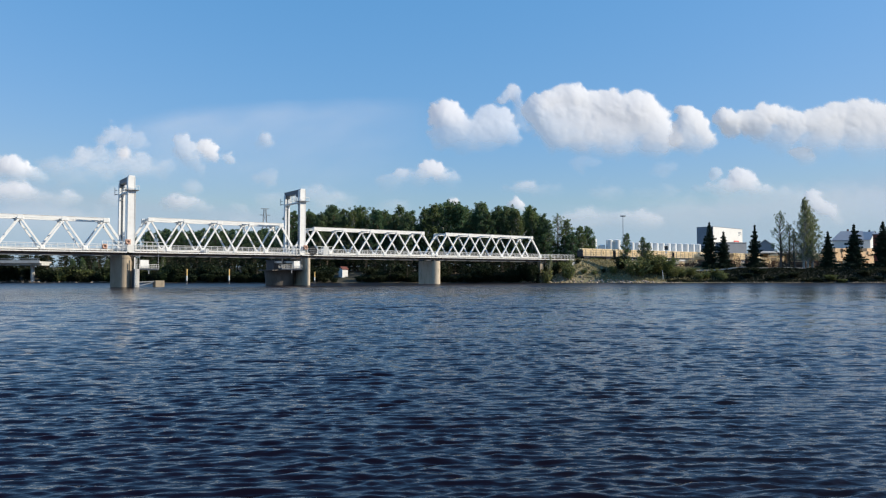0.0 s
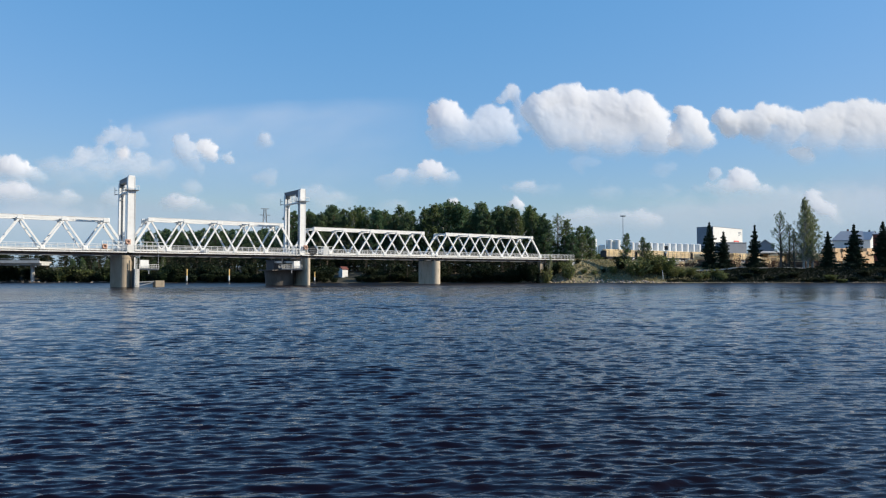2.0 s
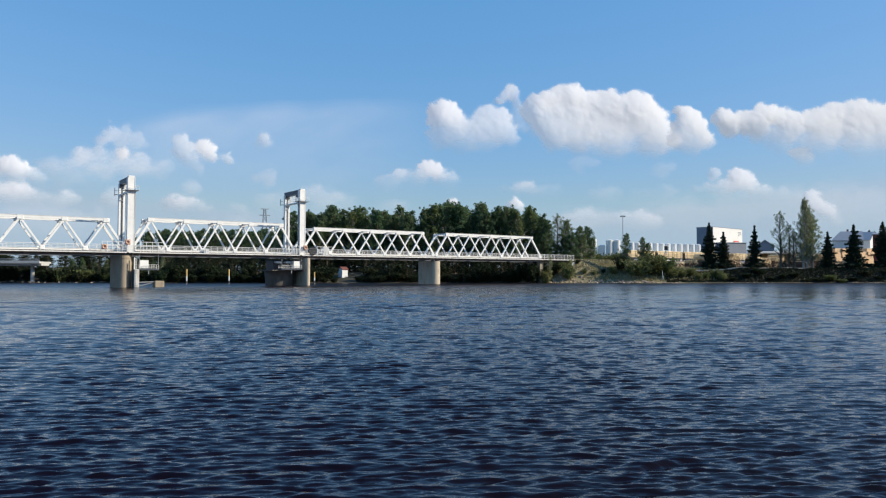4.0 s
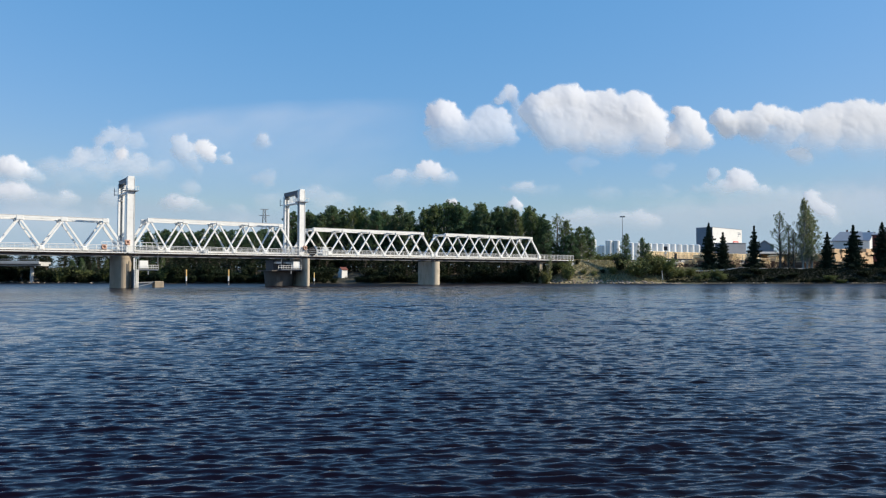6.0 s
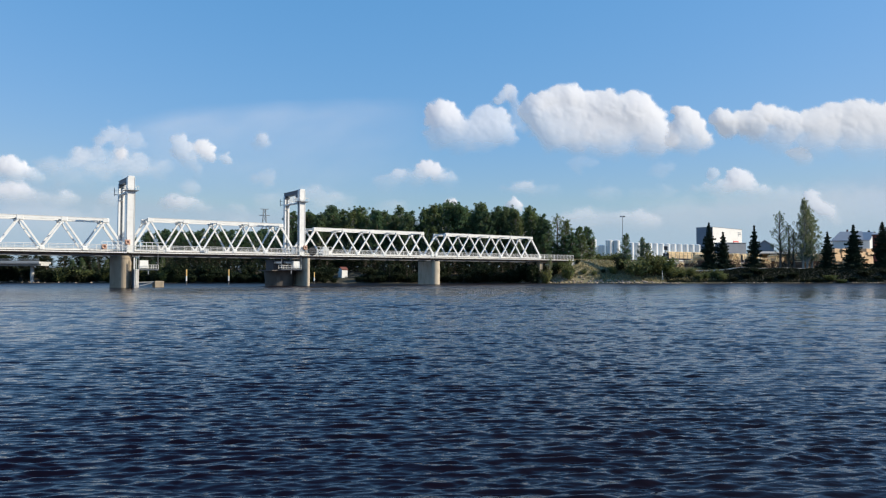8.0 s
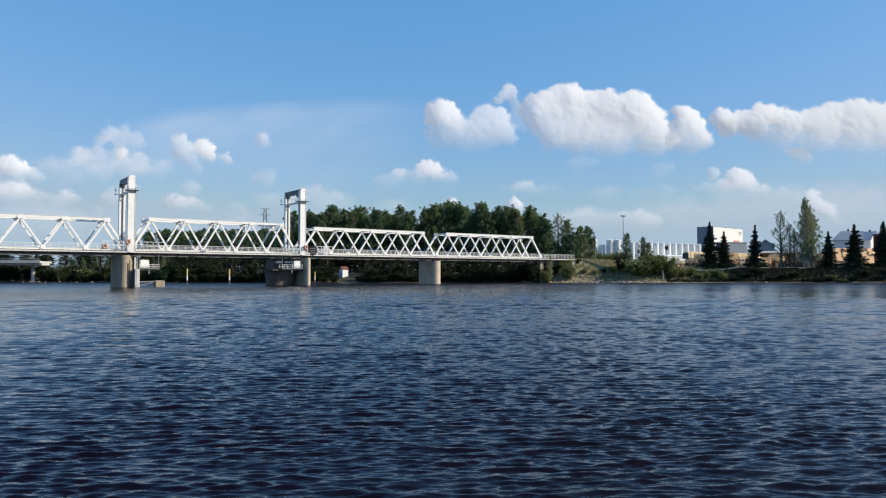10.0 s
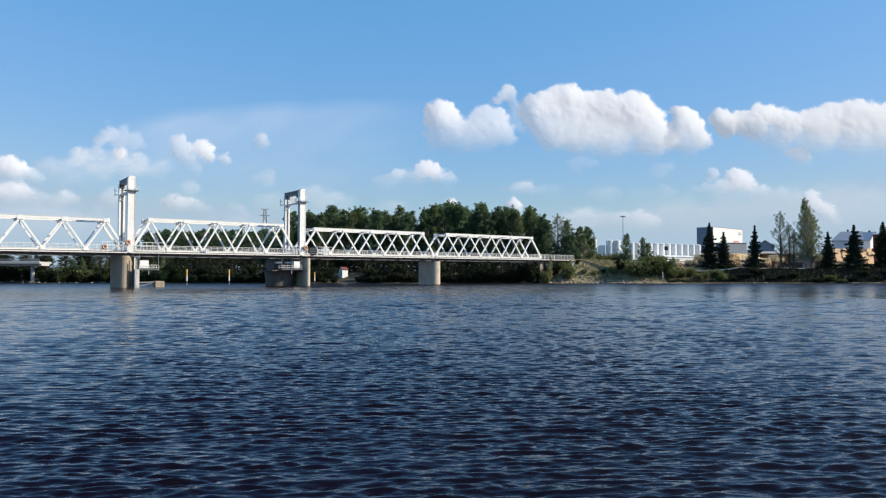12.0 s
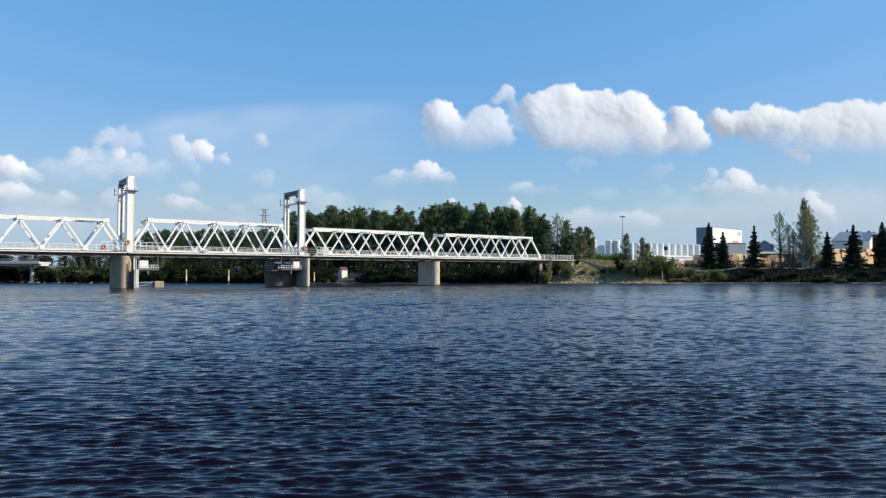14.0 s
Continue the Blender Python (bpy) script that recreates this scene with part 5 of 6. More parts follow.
def service_platform(s, w, z, long, flip):
    T = thing("service_platform", BRIDGE @ pose(s, w, z), "white railed service platform fixed to the bridge pier", "platform", "service platforms")
    part("floor", boxes((0, 0, 0, long, 2.2, 0.15)), M_GREY_PAINT, T)
    bm = bmesh.new()
    for y in (0.05, 2.15):
        for h in (0.55, 1.1):
            beam(bm, (0, y, h), (long, y, h), 0.07, 0.07)
        for i in range(5):
            beam(bm, (0.05 + i * (long - 0.1) / 4, y, 0.1), (0.05 + i * (long - 0.1) / 4, y, 1.1), 0.07, 0.07)
    part("railing", bm, M_WHITE, T)
    x = 0.3 if not flip else long - 2.3
    part("cabinet", boxes((x, 0.5, 0.3, x + 2.0, 1.9, 2.2), bevel=0.05), M_WHITE, T)
    part("cabinet_feet", boxes((x + 0.1, 0.6, 0.15, x + 0.4, 1.8, 0.3), (x + 1.6, 0.6, 0.15, x + 1.9, 1.8, 0.3)), M_GREY_PAINT, T)
    part("support", boxes((long / 2 - 0.1, 0.3, -1.2, long / 2 + 0.1, 0.5, 0), (0, 0.3, -0.25, long, 0.5, -0.003)), M_GREY_PAINT, T)
    part("hanger", boxes((long - 0.15, 0.2, 1.2, long - 0.05, 0.3, 8.2 - z), (0.05, 0.2, 1.2, 0.15, 0.3, 8.2 - z)), M_GREY_PAINT, T)


service_platform(-92.2, -1.6, 4.4, 4.6, False)
service_platform(-55.4, -1.2, 4.6, 6.0, True)


def build_dolphin():
    T = thing("fender_dolphin", BRIDGE @ pose(-88.2, -0.6, 0), "squat concrete fender block braced to the pier", "fender")
    part("block", boxes((0, 0, -3, 2.2, 2.4, 1.55), bevel=0.12), M_CONC, T)
    bm = bmesh.new()
    beam(bm, (-3.6, 1.0, 1.2), (0.1, 1.0, 1.35), 0.25, 0.25)
    beam(bm, (-3.6, 1.0, 0.3), (0.1, 1.0, 1.2), 0.2, 0.2)
    part("brace", bm, M_GREY_PAINT, T)


build_dolphin()


def lifebuoy(s, w, z):
    T = thing("lifebuoy", BRIDGE @ pose(s, w, z), "round orange lifebuoy on the bridge railing", "lifebuoy", "lifebuoys")
    bm = bmesh.new()
    n, k = 20, 8
    rings = [[bm.verts.new(((0.42 + 0.18 * math.cos(b)) * math.cos(a), 0.14 * math.sin(b), (0.42 + 0.18 * math.cos(b)) * math.sin(a))) for b in (2 * math.pi * j / k for j in range(k))] for a in (2 * math.pi * i / n for i in range(n))]
    for i in range(n):
        for j in range(k):
            bm.faces.new((rings[i][j], rings[(i + 1) % n][j], rings[(i + 1) % n][(j + 1) % k], rings[i][(j + 1) % k]))
    part("ring", bm, M_ORANGE, T, smooth=True)
    part("backboard", boxes((-0.62, 0.16, -0.62, 0.62, 0.2, 0.62), bevel=0.015), M_ORANGE, T)


lifebuoy(-100.0, -2.1, 9.7)
lifebuoy(-94.9, -2.1, 10.9)
lifebuoy(-48.8, -2.1, 10.6)


def signal_cabinet(s, w, size, material, label):
    T = thing("equipment_cabinet", BRIDGE @ pose(s, w, RAIL_Z - 0.42), label, "cabinet", "equipment cabinets")
    part("body", boxes((0, 0, 0.1, size[0], size[1], size[2]), bevel=0.06), material, T)
    part("lid", boxes((-0.06, -0.06, size[2], size[0] + 0.06, size[1] + 0.06, size[2] + 0.08)), material, T)
    part("plinth", boxes((0.05, 0.05, 0, size[0] - 0.05, size[1] - 0.05, 0.1)), M_DARK, T)


def navigation_board(s, w):
    T = thing("navigation_board", BRIDGE @ pose(s, w, RAIL_Z + 0.75), "round dark board with pale bars fixed to the bridge railing", "sign board")
    part("disc", tube(bmesh.new(), (0, 0, 0), (0, 0.08, 0), 1.25, 24), M_BLACK, T)
    for z in (-0.6, 0.0, 0.6):
        q = math.sqrt(1.15 ** 2 - z ** 2)
        part("cross_bar", boxes((-q, -0.05, z - 0.05, q, -0.004, z + 0.05)), M_GREY_PAINT, T)
    for x in (-0.5, 0.5):
        part("bracket", boxes((x - 0.05, 0.084, -1.0, x + 0.05, 0.2, 0.25)), M_GREY_PAINT, T)


navigation_board(-46.6, -2.08)
signal_cabinet(-43.0, -1.4, (1.5, 0.8, 2.2), M_WHITE, "white equipment cabinet on the bridge walkway")
signal_cabinet(-76.2, -1.3, (0.9, 0.6, 1.1), M_WHITE, "small white equipment box on the bridge walkway")


def tower_fence(s0, s1):
    T = thing("tower_fence", BRIDGE @ pose(s0, -1.95, RAIL_Z - 0.4), "tall white frame fence beside the lift tower", "fence", "tower fences")
    L = s1 - s0
    for z in (2.4, 1.4):
        part("rail", boxes((0, -0.05, z - 0.05, L, 0.05, z + 0.05)), M_WHITE, T)
    n = 4
    for i in range(n + 1):
        part("post", boxes((i * L / n - 0.05, -0.06, 0, i * L / n + 0.05, 0.06, 2.4)), M_WHITE, T)


tower_fence(-100.5, -96.0)
tower_fence(-92.0, -86.5)
tower_fence(-54.5, -50.5)
tower_fence(-45.2, -40.5)


# ---- bank stones and grass ----
def build_rocks():
    rng = np.random.default_rng(9)
    base = bmesh.new()
    bmesh.ops.create_icosphere(base, subdivisions=1, radius=1)
    bv = np.array([v.co[:] for v in base.verts])
    bf = np.array([[v.index for v in f.verts] for f in base.faces])
    base.free()
    vs, fs, c = [], [], 0
    for i in range(520):
        x = rng.uniform(28, 190) if i % 3 == 0 else rng.uniform(28, 85)
        if i % 5 == 4:
            x = rng.uniform(-190, -96)
        spot = x < 75
        t = rng.uniform(-0.5, 3.5 if spot else 1.2)
        y = shore(x) + t
        r = rng.uniform(0.12, 0.5) * (1.0 if spot else 0.7)
        v = bv * (1 + rng.normal(0, 0.16, (len(bv), 1))) * r * np.array([1.25, 1, 0.7])
        a = rng.uniform(0, 6.28)
        v = np.stack([v[:, 0] * math.cos(a) - v[:, 1] * math.sin(a), v[:, 0] * math.sin(a) + v[:, 1] * math.cos(a), v[:, 2]], 1)
        vs.append(v + np.array([x, y, ground_z(x, y) + r * 0.2]))
        fs.append(bf + c)
        c += len(bv)
    me = bpy.data.meshes.new("shore_stones")
    me.from_pydata(np.concatenate(vs).tolist(), [], np.concatenate(fs).tolist())
    me.materials.append(M_ROCK)
    tagged(new("shore_stones", me), "scattered pinkish granite stones along the waterline", "stones", kind="stuff")


def build_grass(name, x0, x1, t0, t1, count, high, material, label):
    rng = np.random.default_rng(len(name))
    v, q = [], []
    for i in range(count):
        x = rng.uniform(x0, x1)
        y = shore(x) + rng.uniform(t0, t1)
        z = ground_z(x, y) - 0.05
        for k in range(3):
            a, h = rng.uniform(0, 6.28), high * rng.uniform(0.5, 1.2)
            w = 0.16
            ca, sa, lx, ly = math.cos(a) * w, math.sin(a) * w, rng.normal(0, 0.25) * h, rng.normal(0, 0.25) * h
            n = len(v)
            v += [(x - ca, y - sa, z), (x + ca, y + sa, z), (x + ca * 0.3 + lx, y + sa * 0.3 + ly, z + h), (x - ca * 0.3 + lx, y - sa * 0.3 + ly, z + h)]
            q.append((n, n + 1, n + 2, n + 3))
    me = bpy.data.meshes.new(name)
    me.from_pydata(v, [], q)
    me.materials.append(material)
    tagged(new(name, me), label, "grass", kind="stuff")


def build_bank_edge():
    """A low timber beam along the top of the sawmill bank."""
    me = mesh_of("beam", boxes((-2.95, -0.15, -0.2, 2.95, 0.15, 0.3), bevel=0.03), M_CONC_PALE)
    T = thing("bank_edge", pose(0, 0, 0), "low pale edging beam along the top of the bank", "edging", kind="structure")
    for i in range(11):
        x = 96 + i * 6
        y = shore(x) + 9.6
        a, b = Vector((x - 3, shore(x - 3) + 9.6, ground_z(x - 3, shore(x - 3) + 9.6))), Vector((x + 3, shore(x + 3) + 9.6, ground_z(x + 3, shore(x + 3) + 9.6)))
        d = b - a
        piece("beam", me, T, pose(x, y, (a.z + b.z) / 2, 0, -math.degrees(math.atan2(d.z, 6)), math.degrees(math.atan2(d.y, d.x))))


build_bank_edge()
build_rocks()
build_grass("dry_grass", 24, 100, 3, 28, 9000, 0.55, M_GRASS, "dry pale grass on the bank slope")
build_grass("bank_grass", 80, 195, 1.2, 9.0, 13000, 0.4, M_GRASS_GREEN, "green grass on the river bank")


# ---- clouds ----
def lattice_noise(u, v, seed):
    """Smooth two-dimensional noise from -1 to 1."""
    g = np.random.default_rng(seed).uniform(-1, 1, (128, 128))
    i, j = np.floor(u).astype(int), np.floor(v).astype(int)
    a, b = u - i, v - j
    a, b = a * a * (3 - 2 * a), b * b * (3 - 2 * b)
    p = lambda m, n: g[m % 128, n % 128]
    return (p(i, j) * (1 - a) + p(i + 1, j) * a) * (1 - b) + (p(i, j + 1) * (1 - a) + p(i + 1, j + 1) * a) * b


def fbm(u, v, seed, octaves=5, gain=0.55):
    s, amp, tot = 0, 1.0, 0
    for o in range(octaves):
        s = s + amp * lattice_noise(u * 2 ** o + 17 * o, v * 2 ** o - 9 * o, seed + o)
        tot += amp
        amp *= gain
    return s / tot


def trim_clear(me):
    """Takes away the faces of a cloud sheet that hold no vapour."""
    bm = bmesh.new()
    bm.from_mesh(me)
    lay = bm.verts.layers.float["vapour"]
    bmesh.ops.delete(bm, geom=[f for f in bm.faces if max(v[lay] for v in f.verts) < 0.008], context="FACES")
    bm.to_mesh(me)
    bm.free()


def build_cloud(seed, puffs, base, thick, label, crisp=1.0, step=2.0, wide=1.0, far=3000.0):
    """A heaped cloud as a lumpy shell: round puffs (across, height, radius, fullness) with small
    heads budding from their tops over a flat soft base, placed in pixels of the camera's view."""
    rng = np.random.default_rng(seed)
    pu = np.array([(*p, 1.0)[:4] for p in puffs], float)
    pu[:, 2] *= 1.35 - 0.33 * crisp
    heads = []
    for cx, cy, r, full in pu:
        for k in range(int(10 * crisp)):
            a, q = rng.uniform(-0.5, math.pi + 0.3), rng.uniform(0.45, 0.85)
            heads.append((cx + math.cos(a) * r * q * wide, cy - math.sin(a) * r * q, r * rng.uniform(0.2, 0.42), full))
    scale = far / 1238
    x0, x1 = (pu[:, 0] - pu[:, 2] * 1.8 * wide).min(), (pu[:, 0] + pu[:, 2] * 1.8 * wide).max()
    y0, y1 = (pu[:, 1] - pu[:, 2] * 1.7).min(), max(base + 30, (pu[:, 1] + pu[:, 2] * 1.5).max())
    xs, ys = np.arange(x0, x1 + step, step), np.arange(y0, y1 + step, step)
    X, Y = np.meshgrid(xs, ys)
    stir = 18 - 8 * crisp
    wx = X + stir * fbm(X / 34, Y / 26, seed) + 4.5 * fbm(X / 11, Y / 11, seed + 20)
    wy = Y + 0.7 * stir * fbm(X / 34 + 50, Y / 26, seed + 3) + 4.5 * fbm(X / 11 + 30, Y / 11, seed + 23)
    fill, full_sum, full_wt = np.zeros(X.shape), np.zeros(X.shape), np.full(X.shape, 1e-9)
    swell, bud, bulk = np.zeros(X.shape), np.zeros(X.shape), np.zeros(X.shape)
    for cx, cy, r, full in pu:
        d2 = (((wx - cx) / wide) ** 2 + (wy - cy) ** 2) / r ** 2
        e = np.exp(-2.0 * d2)
        fill += 2.3 * e
        full_sum += full * e
        full_wt += e
        # the body swells smoothly under the curled rim
        even = (((X - cx) / wide) ** 2 + (Y - cy) ** 2) / r ** 2
        bulk += np.exp(-0.55 * even)
        swell += (0.13 * r * np.exp(-1.0 * even)) ** 3
    for cx, cy, r, full in heads:
        d2 = (((wx - cx) / wide) ** 2 + (wy - cy) ** 2) / r ** 2
        fill += 0.7 * np.exp(-2.0 * d2)
        bud += (0.12 * r * np.exp(-1.3 * d2)) ** 3
    g = 1 - np.exp(-fill)
    full = full_sum / full_wt
    size = pu[:, 2].mean()
    top = (pu[:, 1] - pu[:, 2]).min()
    low = np.clip((Y - (base - 0.62 * (base - top))) / (0.62 * (base - top) + 14), 0, 1)
    grain = fbm(wx / 9, wy / 8, seed + 9, 3)
    hgt = (0.4 + 0.6 * crisp) * (0.95 * size * np.log1p(bulk) + swell ** (1 / 3) + bud ** (1 / 3) * np.clip(1 - 1.5 * low, 0, 1)) + 0.07 * grain * crisp * (1 - low) + 0.26 * (Y - top) - 0.22 * (X - X.mean())
    mist = 0.30 * fbm(X / 26, Y / 15, seed + 15, 4)
    edge = (0.95 - 0.49 * crisp) + 0.9 * low
    dens = np.clip((g - 0.10 - 0.15 * crisp + mist * (1.1 - crisp + low) + 0.05 * grain) / edge, 0, 1)
    dens = dens * dens * (3 - 2 * dens)
    # the underside thins out into the blue
    fade = np.clip((base + 24 + 10 * fbm(X / 50, Y / 18, seed + 13) - Y) / (28 + 1.5 * size), 0, 1)
    rim = np.minimum.reduce([X - x0, x1 - X, Y - y0, y1 - Y]) / 8
    dens *= thick * full * (1 - 0.30 * low) * fade * fade * (3 - 2 * fade) * np.clip(rim, 0, 1)
    cx, cz = (x0 + x1) / 2, (y0 + y1) / 2
    me = grid_mesh("cloud", ((xs - cx) * scale), ((cz - ys[::-1]) * scale)[::-1], hgt * scale, M_CLOUD)
    at = me.attributes.new("vapour", "FLOAT", "POINT")
    at.data.foreach_set("value", dens.ravel())
    # stand the sheet upright, with its lumps towards the river
    co = np.empty(len(me.vertices) * 3)
    me.vertices.foreach_get("co", co)
    co = co.reshape(-1, 3)
    # lumps swell along the camera's lines of sight, so that the outline stays in its view
    near = 1 - co[:, 2] / far
    ox, oz = (cx - 784) * scale, (486.5 - cz) * scale
    me.vertices.foreach_set("co", np.stack([(co[:, 0] + ox) * near - ox, -co[:, 2], (co[:, 1] + oz) * near - oz], 1).ravel())
    me.update()
    trim_clear(me)
    ob = tagged(new("cloud", me), label, "cloud", "drifting clouds")
    ob.location = ((cx - 784) * scale, far, (486.5 - cz) * scale + 3.1)
    return ob


HEAP = "white heaped summer cloud with a soft grey base"
WISP = "small thin pale cloud low in the sky"
CLOUDS = [
    (build_cloud(101, [(776, 194, 20), (790, 205, 20), (768, 214, 16, 0.8), (806, 222, 18, 0.8), (852, 206, 24, 0.72), (880, 204, 20, 0.7), (838, 224, 24, 0.72), (880, 232, 24, 0.66), (790, 238, 26, 0.6), (850, 246, 28, 0.6), (815, 252, 26, 0.5), (770, 248, 22, 0.45), (900, 242, 20, 0.45)], 284, 0.95, HEAP, 0.9, far=3900.0), 0.70),
    (build_cloud(111, [(901, 160, 13), (912, 168, 10, 0.7), (886, 168, 8, 0.7), (875, 177, 8, 0.7), (916, 184, 12, 0.5), (906, 206, 14, 0.35), (918, 228, 14, 0.35)], 246, 0.75, "torn white scrap beside a heaped cloud", 0.6, far=3500.0), 0.70),
    (build_cloud(121, [(934, 196, 20, 0.7), (946, 182, 20, 0.85), (966, 172, 20), (997, 168, 23), (1012, 164, 17), (1040, 180, 24), (1076, 174, 20), (1096, 184, 22), (1122, 178, 22), (1140, 182, 22), (1150, 206, 28), (1166, 236, 26), (1186, 248, 20), (1120, 214, 36), (1064, 220, 40), (1000, 212, 38, 0.9), (956, 218, 28, 0.75), (975, 246, 30, 0.8), (1030, 252, 34), (1090, 258, 34), (1150, 262, 30)], 290, 0.97, HEAP, 1.0, far=3200.0), 0.68),
    (build_cloud(131, [(1206, 196, 15), (1218, 210, 18), (1236, 226, 18), (1250, 244, 17), (1204, 226, 22, 0.85), (1196, 250, 22, 0.8), (1226, 256, 24, 0.8)], 284, 0.95, HEAP, 0.95, far=2600.0), 0.66),
    (build_cloud(141, [(1268, 214, 13, 0.8), (1277, 202, 14), (1293, 210, 16), (1316, 210, 18), (1336, 208, 17), (1352, 200, 19), (1366, 202, 17), (1388, 208, 20), (1408, 214, 18), (1434, 214, 20), (1456, 206, 21), (1480, 200, 23), (1510, 200, 24), (1530, 194, 24), (1556, 202, 24), (1590, 204, 30), (1290, 228, 20, 0.85), (1340, 230, 26, 0.85), (1400, 236, 28, 0.85), (1460, 236, 32), (1520, 236, 34), (1580, 240, 36), (1380, 256, 28, 0.45), (1450, 262, 32, 0.5), (1520, 266, 34, 0.55), (1580, 268, 36, 0.55)], 286, 0.97, HEAP, 0.95, far=2000.0), 0.62),
    (build_cloud(151, [(1418, 278, 11), (1434, 283, 11, 0.8), (1408, 274, 8)], 292, 0.6, WISP, 0.35, 2.0, 1.4, 1950.0), 0.55),
    (build_cloud(161, [(1301, 310, 14), (1314, 320, 18), (1298, 332, 18), (1328, 334, 15), (1352, 340, 14, 0.85), (1264, 308, 9, 0.5), (1256, 334, 15, 0.5), (1276, 336, 15, 0.7), (1232, 338, 11, 0.4), (1384, 346, 13, 0.4), (1410, 350, 12, 0.35)], 350, 0.86, "white heaped cloud low over the river", 0.7, far=4300.0), 0.45),
    (build_cloud(171, [(1431, 346, 11), (1442, 358, 15), (1458, 374, 16), (1472, 382, 14), (1428, 366, 12, 0.6), (1480, 394, 16, 0.6)], 402, 0.62, "pale cloud tower near the horizon", 0.55, far=4500.0), 0.25),
    (build_cloud(181, [(748, 294, 11), (762, 304, 14), (776, 312, 12), (738, 310, 12, 0.7), (704, 309, 10, 0.7), (676, 330, 14, 0.75), (690, 326, 12, 0.5), (726, 320, 16, 0.4), (790, 322, 14, 0.4)], 330, 0.88, WISP, 0.5, 2.0, 1.2, 4300.0), 0.5),
    (build_cloud(191, [(924, 333, 13), (942, 336, 14), (908, 338, 9, 0.7), (975, 340, 12, 0.3)], 346, 0.5, WISP, 0.3, 2.0, 1.4, 4300.0), 0.4),
    (build_cloud(201, [(1128, 390, 17), (1146, 396, 14, 0.8), (1084, 388, 16, 0.6), (1038, 392, 22, 0.8), (1010, 396, 20, 0.8), (1106, 398, 18, 0.5)], 410, 0.55, WISP, 0.3, 2.0, 1.4, 4600.0), 0.3),
    (build_cloud(211, [(1080, 345, 14), (1062, 350, 12), (1175, 338, 13), (1140, 348, 14, 0.6), (1030, 288, 12, 0.6), (1172, 296, 12, 0.6)], 354, 0.3, WISP, 0.2, 2.0, 1.5, 4300.0), 0.4),
    (build_cloud(221, [(458, 243, 12), (464, 250, 13)], 268, 0.5, "small faint round cloud", 0.3, far=2300.0), 0.6),
    (build_cloud(231, [(12, 298, 19), (34, 303, 17), (52, 310, 13, 0.8), (-14, 302, 24), (20, 316, 20, 0.9), (64, 316, 13, 0.6)], 326, 0.97, "cream heaped cloud with a grey base", 0.6, far=4000.0), 0.45),
    (build_cloud(241, [(18, 344, 20), (48, 346, 18), (74, 352, 14, 0.8), (-12, 344, 22), (122, 350, 14, 0.9), (98, 356, 12, 0.5)], 362, 0.86, WISP, 0.35, 2.0, 1.3, 4300.0), 0.4),
    (build_cloud(251, [(188, 234, 12, 0.6), (174, 246, 11, 0.6), (170, 266, 10, 0.55), (214, 242, 16, 0.5), (240, 250, 14, 0.35), (214, 269, 8, 1.35), (138, 278, 15, 0.95), (155, 290, 18, 0.8), (200, 290, 20, 0.85), (245, 296, 18, 0.7), (285, 300, 15, 0.55), (80, 290, 15, 0.6), (100, 306, 20, 0.7), (130, 318, 18, 0.7), (160, 320, 16, 0.5), (60, 318, 16, 0.4), (120, 296, 16, 0.6), (180, 300, 18, 0.8), (225, 302, 16, 0.7), (110, 322, 16, 0.7)], 326, 0.88, "loose thin pale cloud bank", 0.25, 2.0, 1.15, 3600.0), 0.5),
    (build_cloud(255, [(60, 402, 38), (140, 412, 34), (5, 420, 40), (225, 416, 26), (-60, 405, 40), (100, 426, 34), (420, 420, 30), (330, 424, 26)], 440, 0.24, "low pinkish haze cloud near the horizon", 0.0, 3.0, 1.6, 4700.0), 0.3),
    (build_cloud(258, [(1180, 398, 40), (1280, 404, 46), (1400, 396, 50), (1500, 392, 50), (1590, 398, 50), (1340, 372, 30, 0.6)], 440, 0.28, "low pinkish haze cloud near the horizon", 0.0, 3.0, 1.6, 4700.0), 0.3),
    (build_cloud(261, [(310, 246, 12, 0.6), (322, 262, 13, 0.6), (350, 258, 13), (362, 270, 14), (372, 280, 10), (396, 278, 9, 0.75), (344, 298, 14, 0.75), (330, 284, 14, 0.5), (300, 258, 12, 0.4), (312, 270, 13, 0.5)], 306, 0.92, "small white ragged summer cloud", 0.5, far=3400.0), 0.55),
    (build_cloud(271, [(304, 360, 15), (322, 364, 16), (350, 368, 12, 0.6), (192, 352, 15, 0.5), (370, 388, 16, 0.5), (424, 380, 14, 0.6)], 378, 0.78, WISP, 0.4, 2.0, 1.3, 4400.0), 0.3),
    (build_cloud(281, [(478, 362, 20, 0.9), (560, 354, 24), (596, 358, 18), (690, 374, 18), (470, 312, 11, 0.7), (330, 336, 12, 0.7), (560, 376, 14)], 382, 0.42, WISP, 0.2, 2.0, 1.5, 4400.0), 0.35),
    (build_cloud(291, [(797, 360, 13), (906, 362, 13), (916, 368, 10)], 378, 0.85, WISP, 0.7, far=4500.0), 0.35),
]


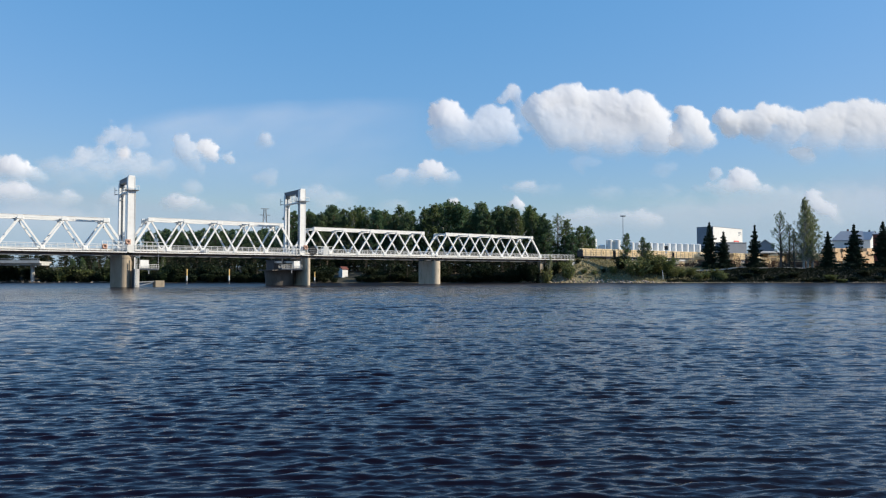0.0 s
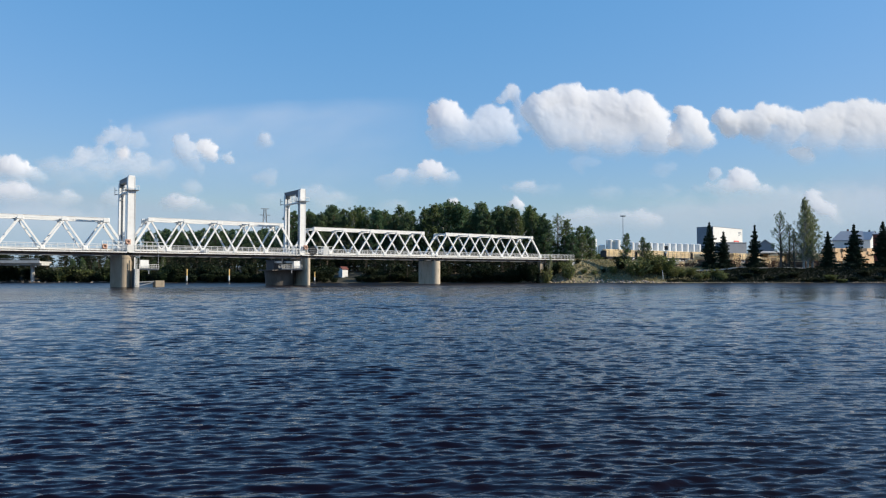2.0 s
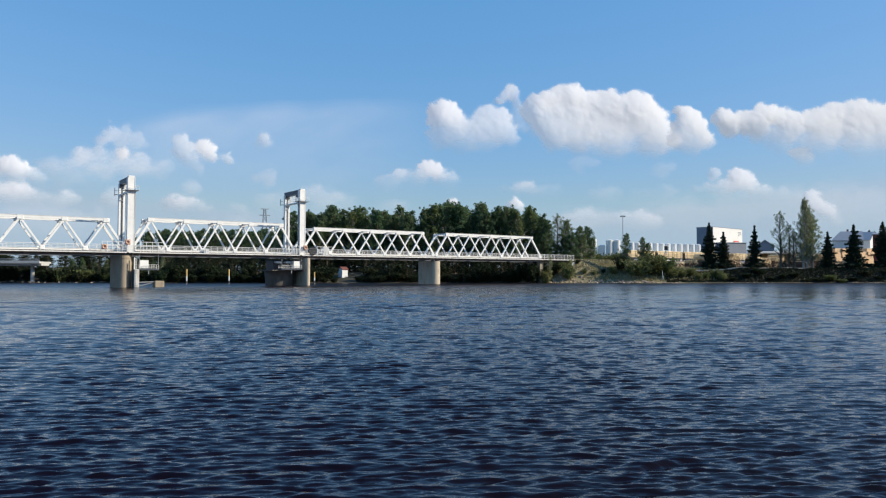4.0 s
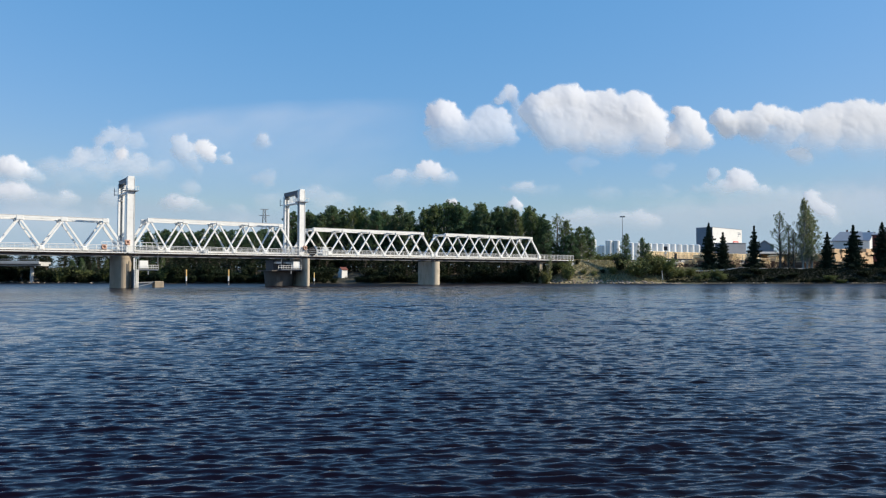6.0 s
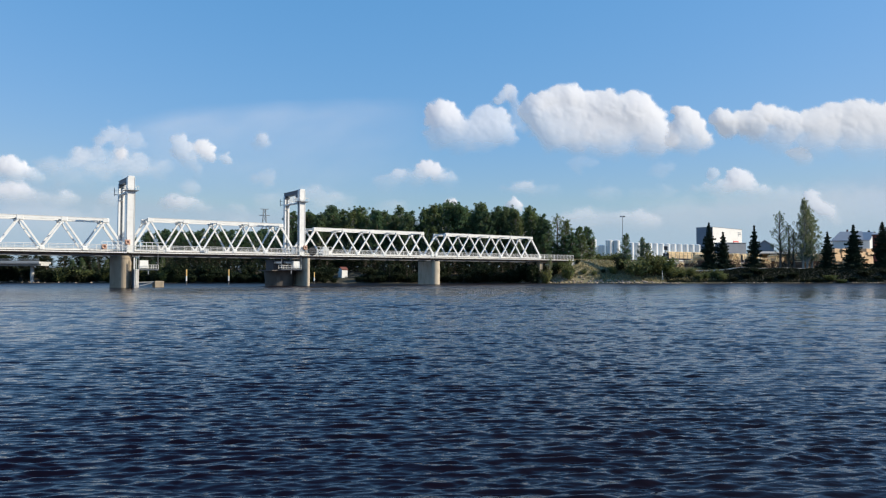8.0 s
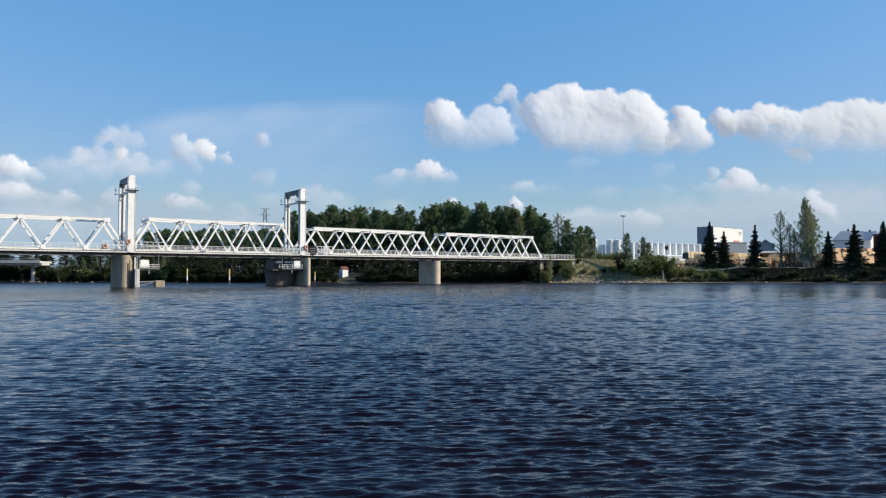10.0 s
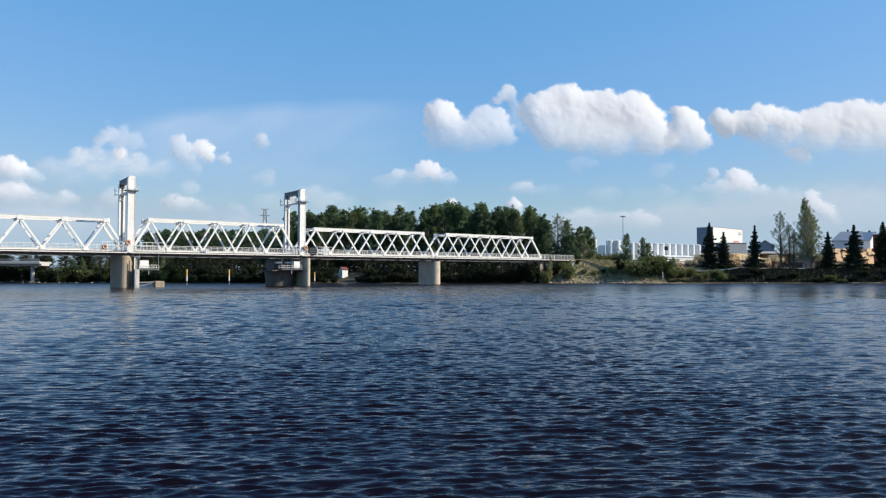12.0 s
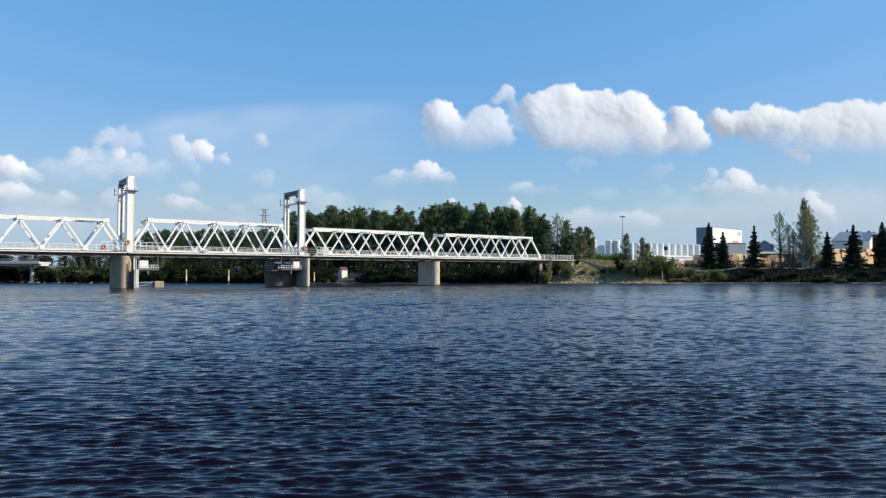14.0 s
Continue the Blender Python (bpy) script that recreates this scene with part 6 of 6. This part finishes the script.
def build_veil():
    """A broad thin fan of high cloud with one clean slanting edge."""
    far, step = 4250.0, 6.0
    scale = far / 1238
    xs, ys = np.arange(200, 800, step), np.arange(60, 420, step)
    X, Y = np.meshgrid(xs, ys)
    line = 226 - 0.30 * (X - 240) + 0.00028 * (X - 240) ** 2 + 8 * fbm(X / 90, Y / 90, 301, 3)
    below = Y - line
    dens = np.clip(below / 26, 0, 1) * np.exp(-np.clip(below, 0, None) / 150) * np.clip((X - 225) / 90, 0, 1) * np.clip((780 - X) / 200, 0, 1) * np.clip((410 - Y) / 110, 0, 1)
    dens *= 0.25 * (1 + 0.5 * fbm(X / 60 + Y / 200, Y / 25 + X / 90, 305, 4))
    me = grid_mesh("cloud", (xs - 500) * scale, (ys - 240) * scale, (0.34 * (X - 500) - 0.3 * (Y - 240)) * scale, M_CLOUD)
    me.attributes.new("vapour", "FLOAT", "POINT").data.foreach_set("value", np.clip(dens, 0, 1).ravel())
    trim_clear(me)
    ob = tagged(new("cloud", me), "faint slanting veil of high thin cloud", "cloud", "drifting clouds")
    me.transform(pose(0, 0, 0, -90, 0, 0))
    ob.location = ((500 - 784) * scale, far, (486.5 - 240) * scale + 3.1)
    return ob


CLOUDS.append((build_veil(), 0.4))


def part_banks(ob):
    """Parts a sheet with several clouds on it into one object for each; stray shreds go."""
    bm = bmesh.new()
    bm.from_mesh(ob.data)
    bm.faces.ensure_lookup_table()
    home, banks = [-1] * len(bm.faces), []
    for f in bm.faces:
        if home[f.index] >= 0:
            continue
        home[f.index], todo, size = len(banks), [f], 0
        while todo:
            g = todo.pop()
            size += 1
            for e in g.edges:
                for h in e.link_faces:
                    if home[h.index] < 0:
                        home[h.index] = len(banks)
                        todo.append(h)
        banks.append(size)
    bm.free()
    obs, whole = [], ob.data.copy()
    for k, size in enumerate(banks):
        if size < max(40, 0.01 * max(banks)):
            continue
        bm = bmesh.new()
        bm.from_mesh(whole)
        bm.faces.ensure_lookup_table()
        bmesh.ops.delete(bm, geom=[f for f in bm.faces if home[f.index] != k], context="FACES")
        me = ob.data if not obs else whole.copy()
        bm.to_mesh(me)
        bm.free()
        if obs:
            twin = tagged(new("cloud", me), ob["label"], "cloud", "drifting clouds")
            twin.location = ob.location
        obs.append(twin if obs else ob)
    bpy.data.meshes.remove(whole)
    return obs


CLOUDS = [(bank, drift) for ob, drift in CLOUDS for bank in part_banks(ob)]


# ---- what moves ----
def motions():
    for i, w in enumerate(wagons):
        s0 = TAIL_0 + WAGON * (i + 0.5)
        walk(w, [(t, BRIDGE @ pose(s0 + SPEED * t, TRACK, RAIL_Z)) for t in (0.0, 14.0)])
    for ob, drift in CLOUDS:
        x, y, z = ob.location
        walk(ob, [(t, pose(x + drift * y / 1238 * (12 - t), y, z)) for t in (0.0, 14.0)])
    walk(water, [(t, pose(0.10 * (t - 7), 0.55 * (t - 7), 0)) for t in (0.0, 14.0)])


motions()
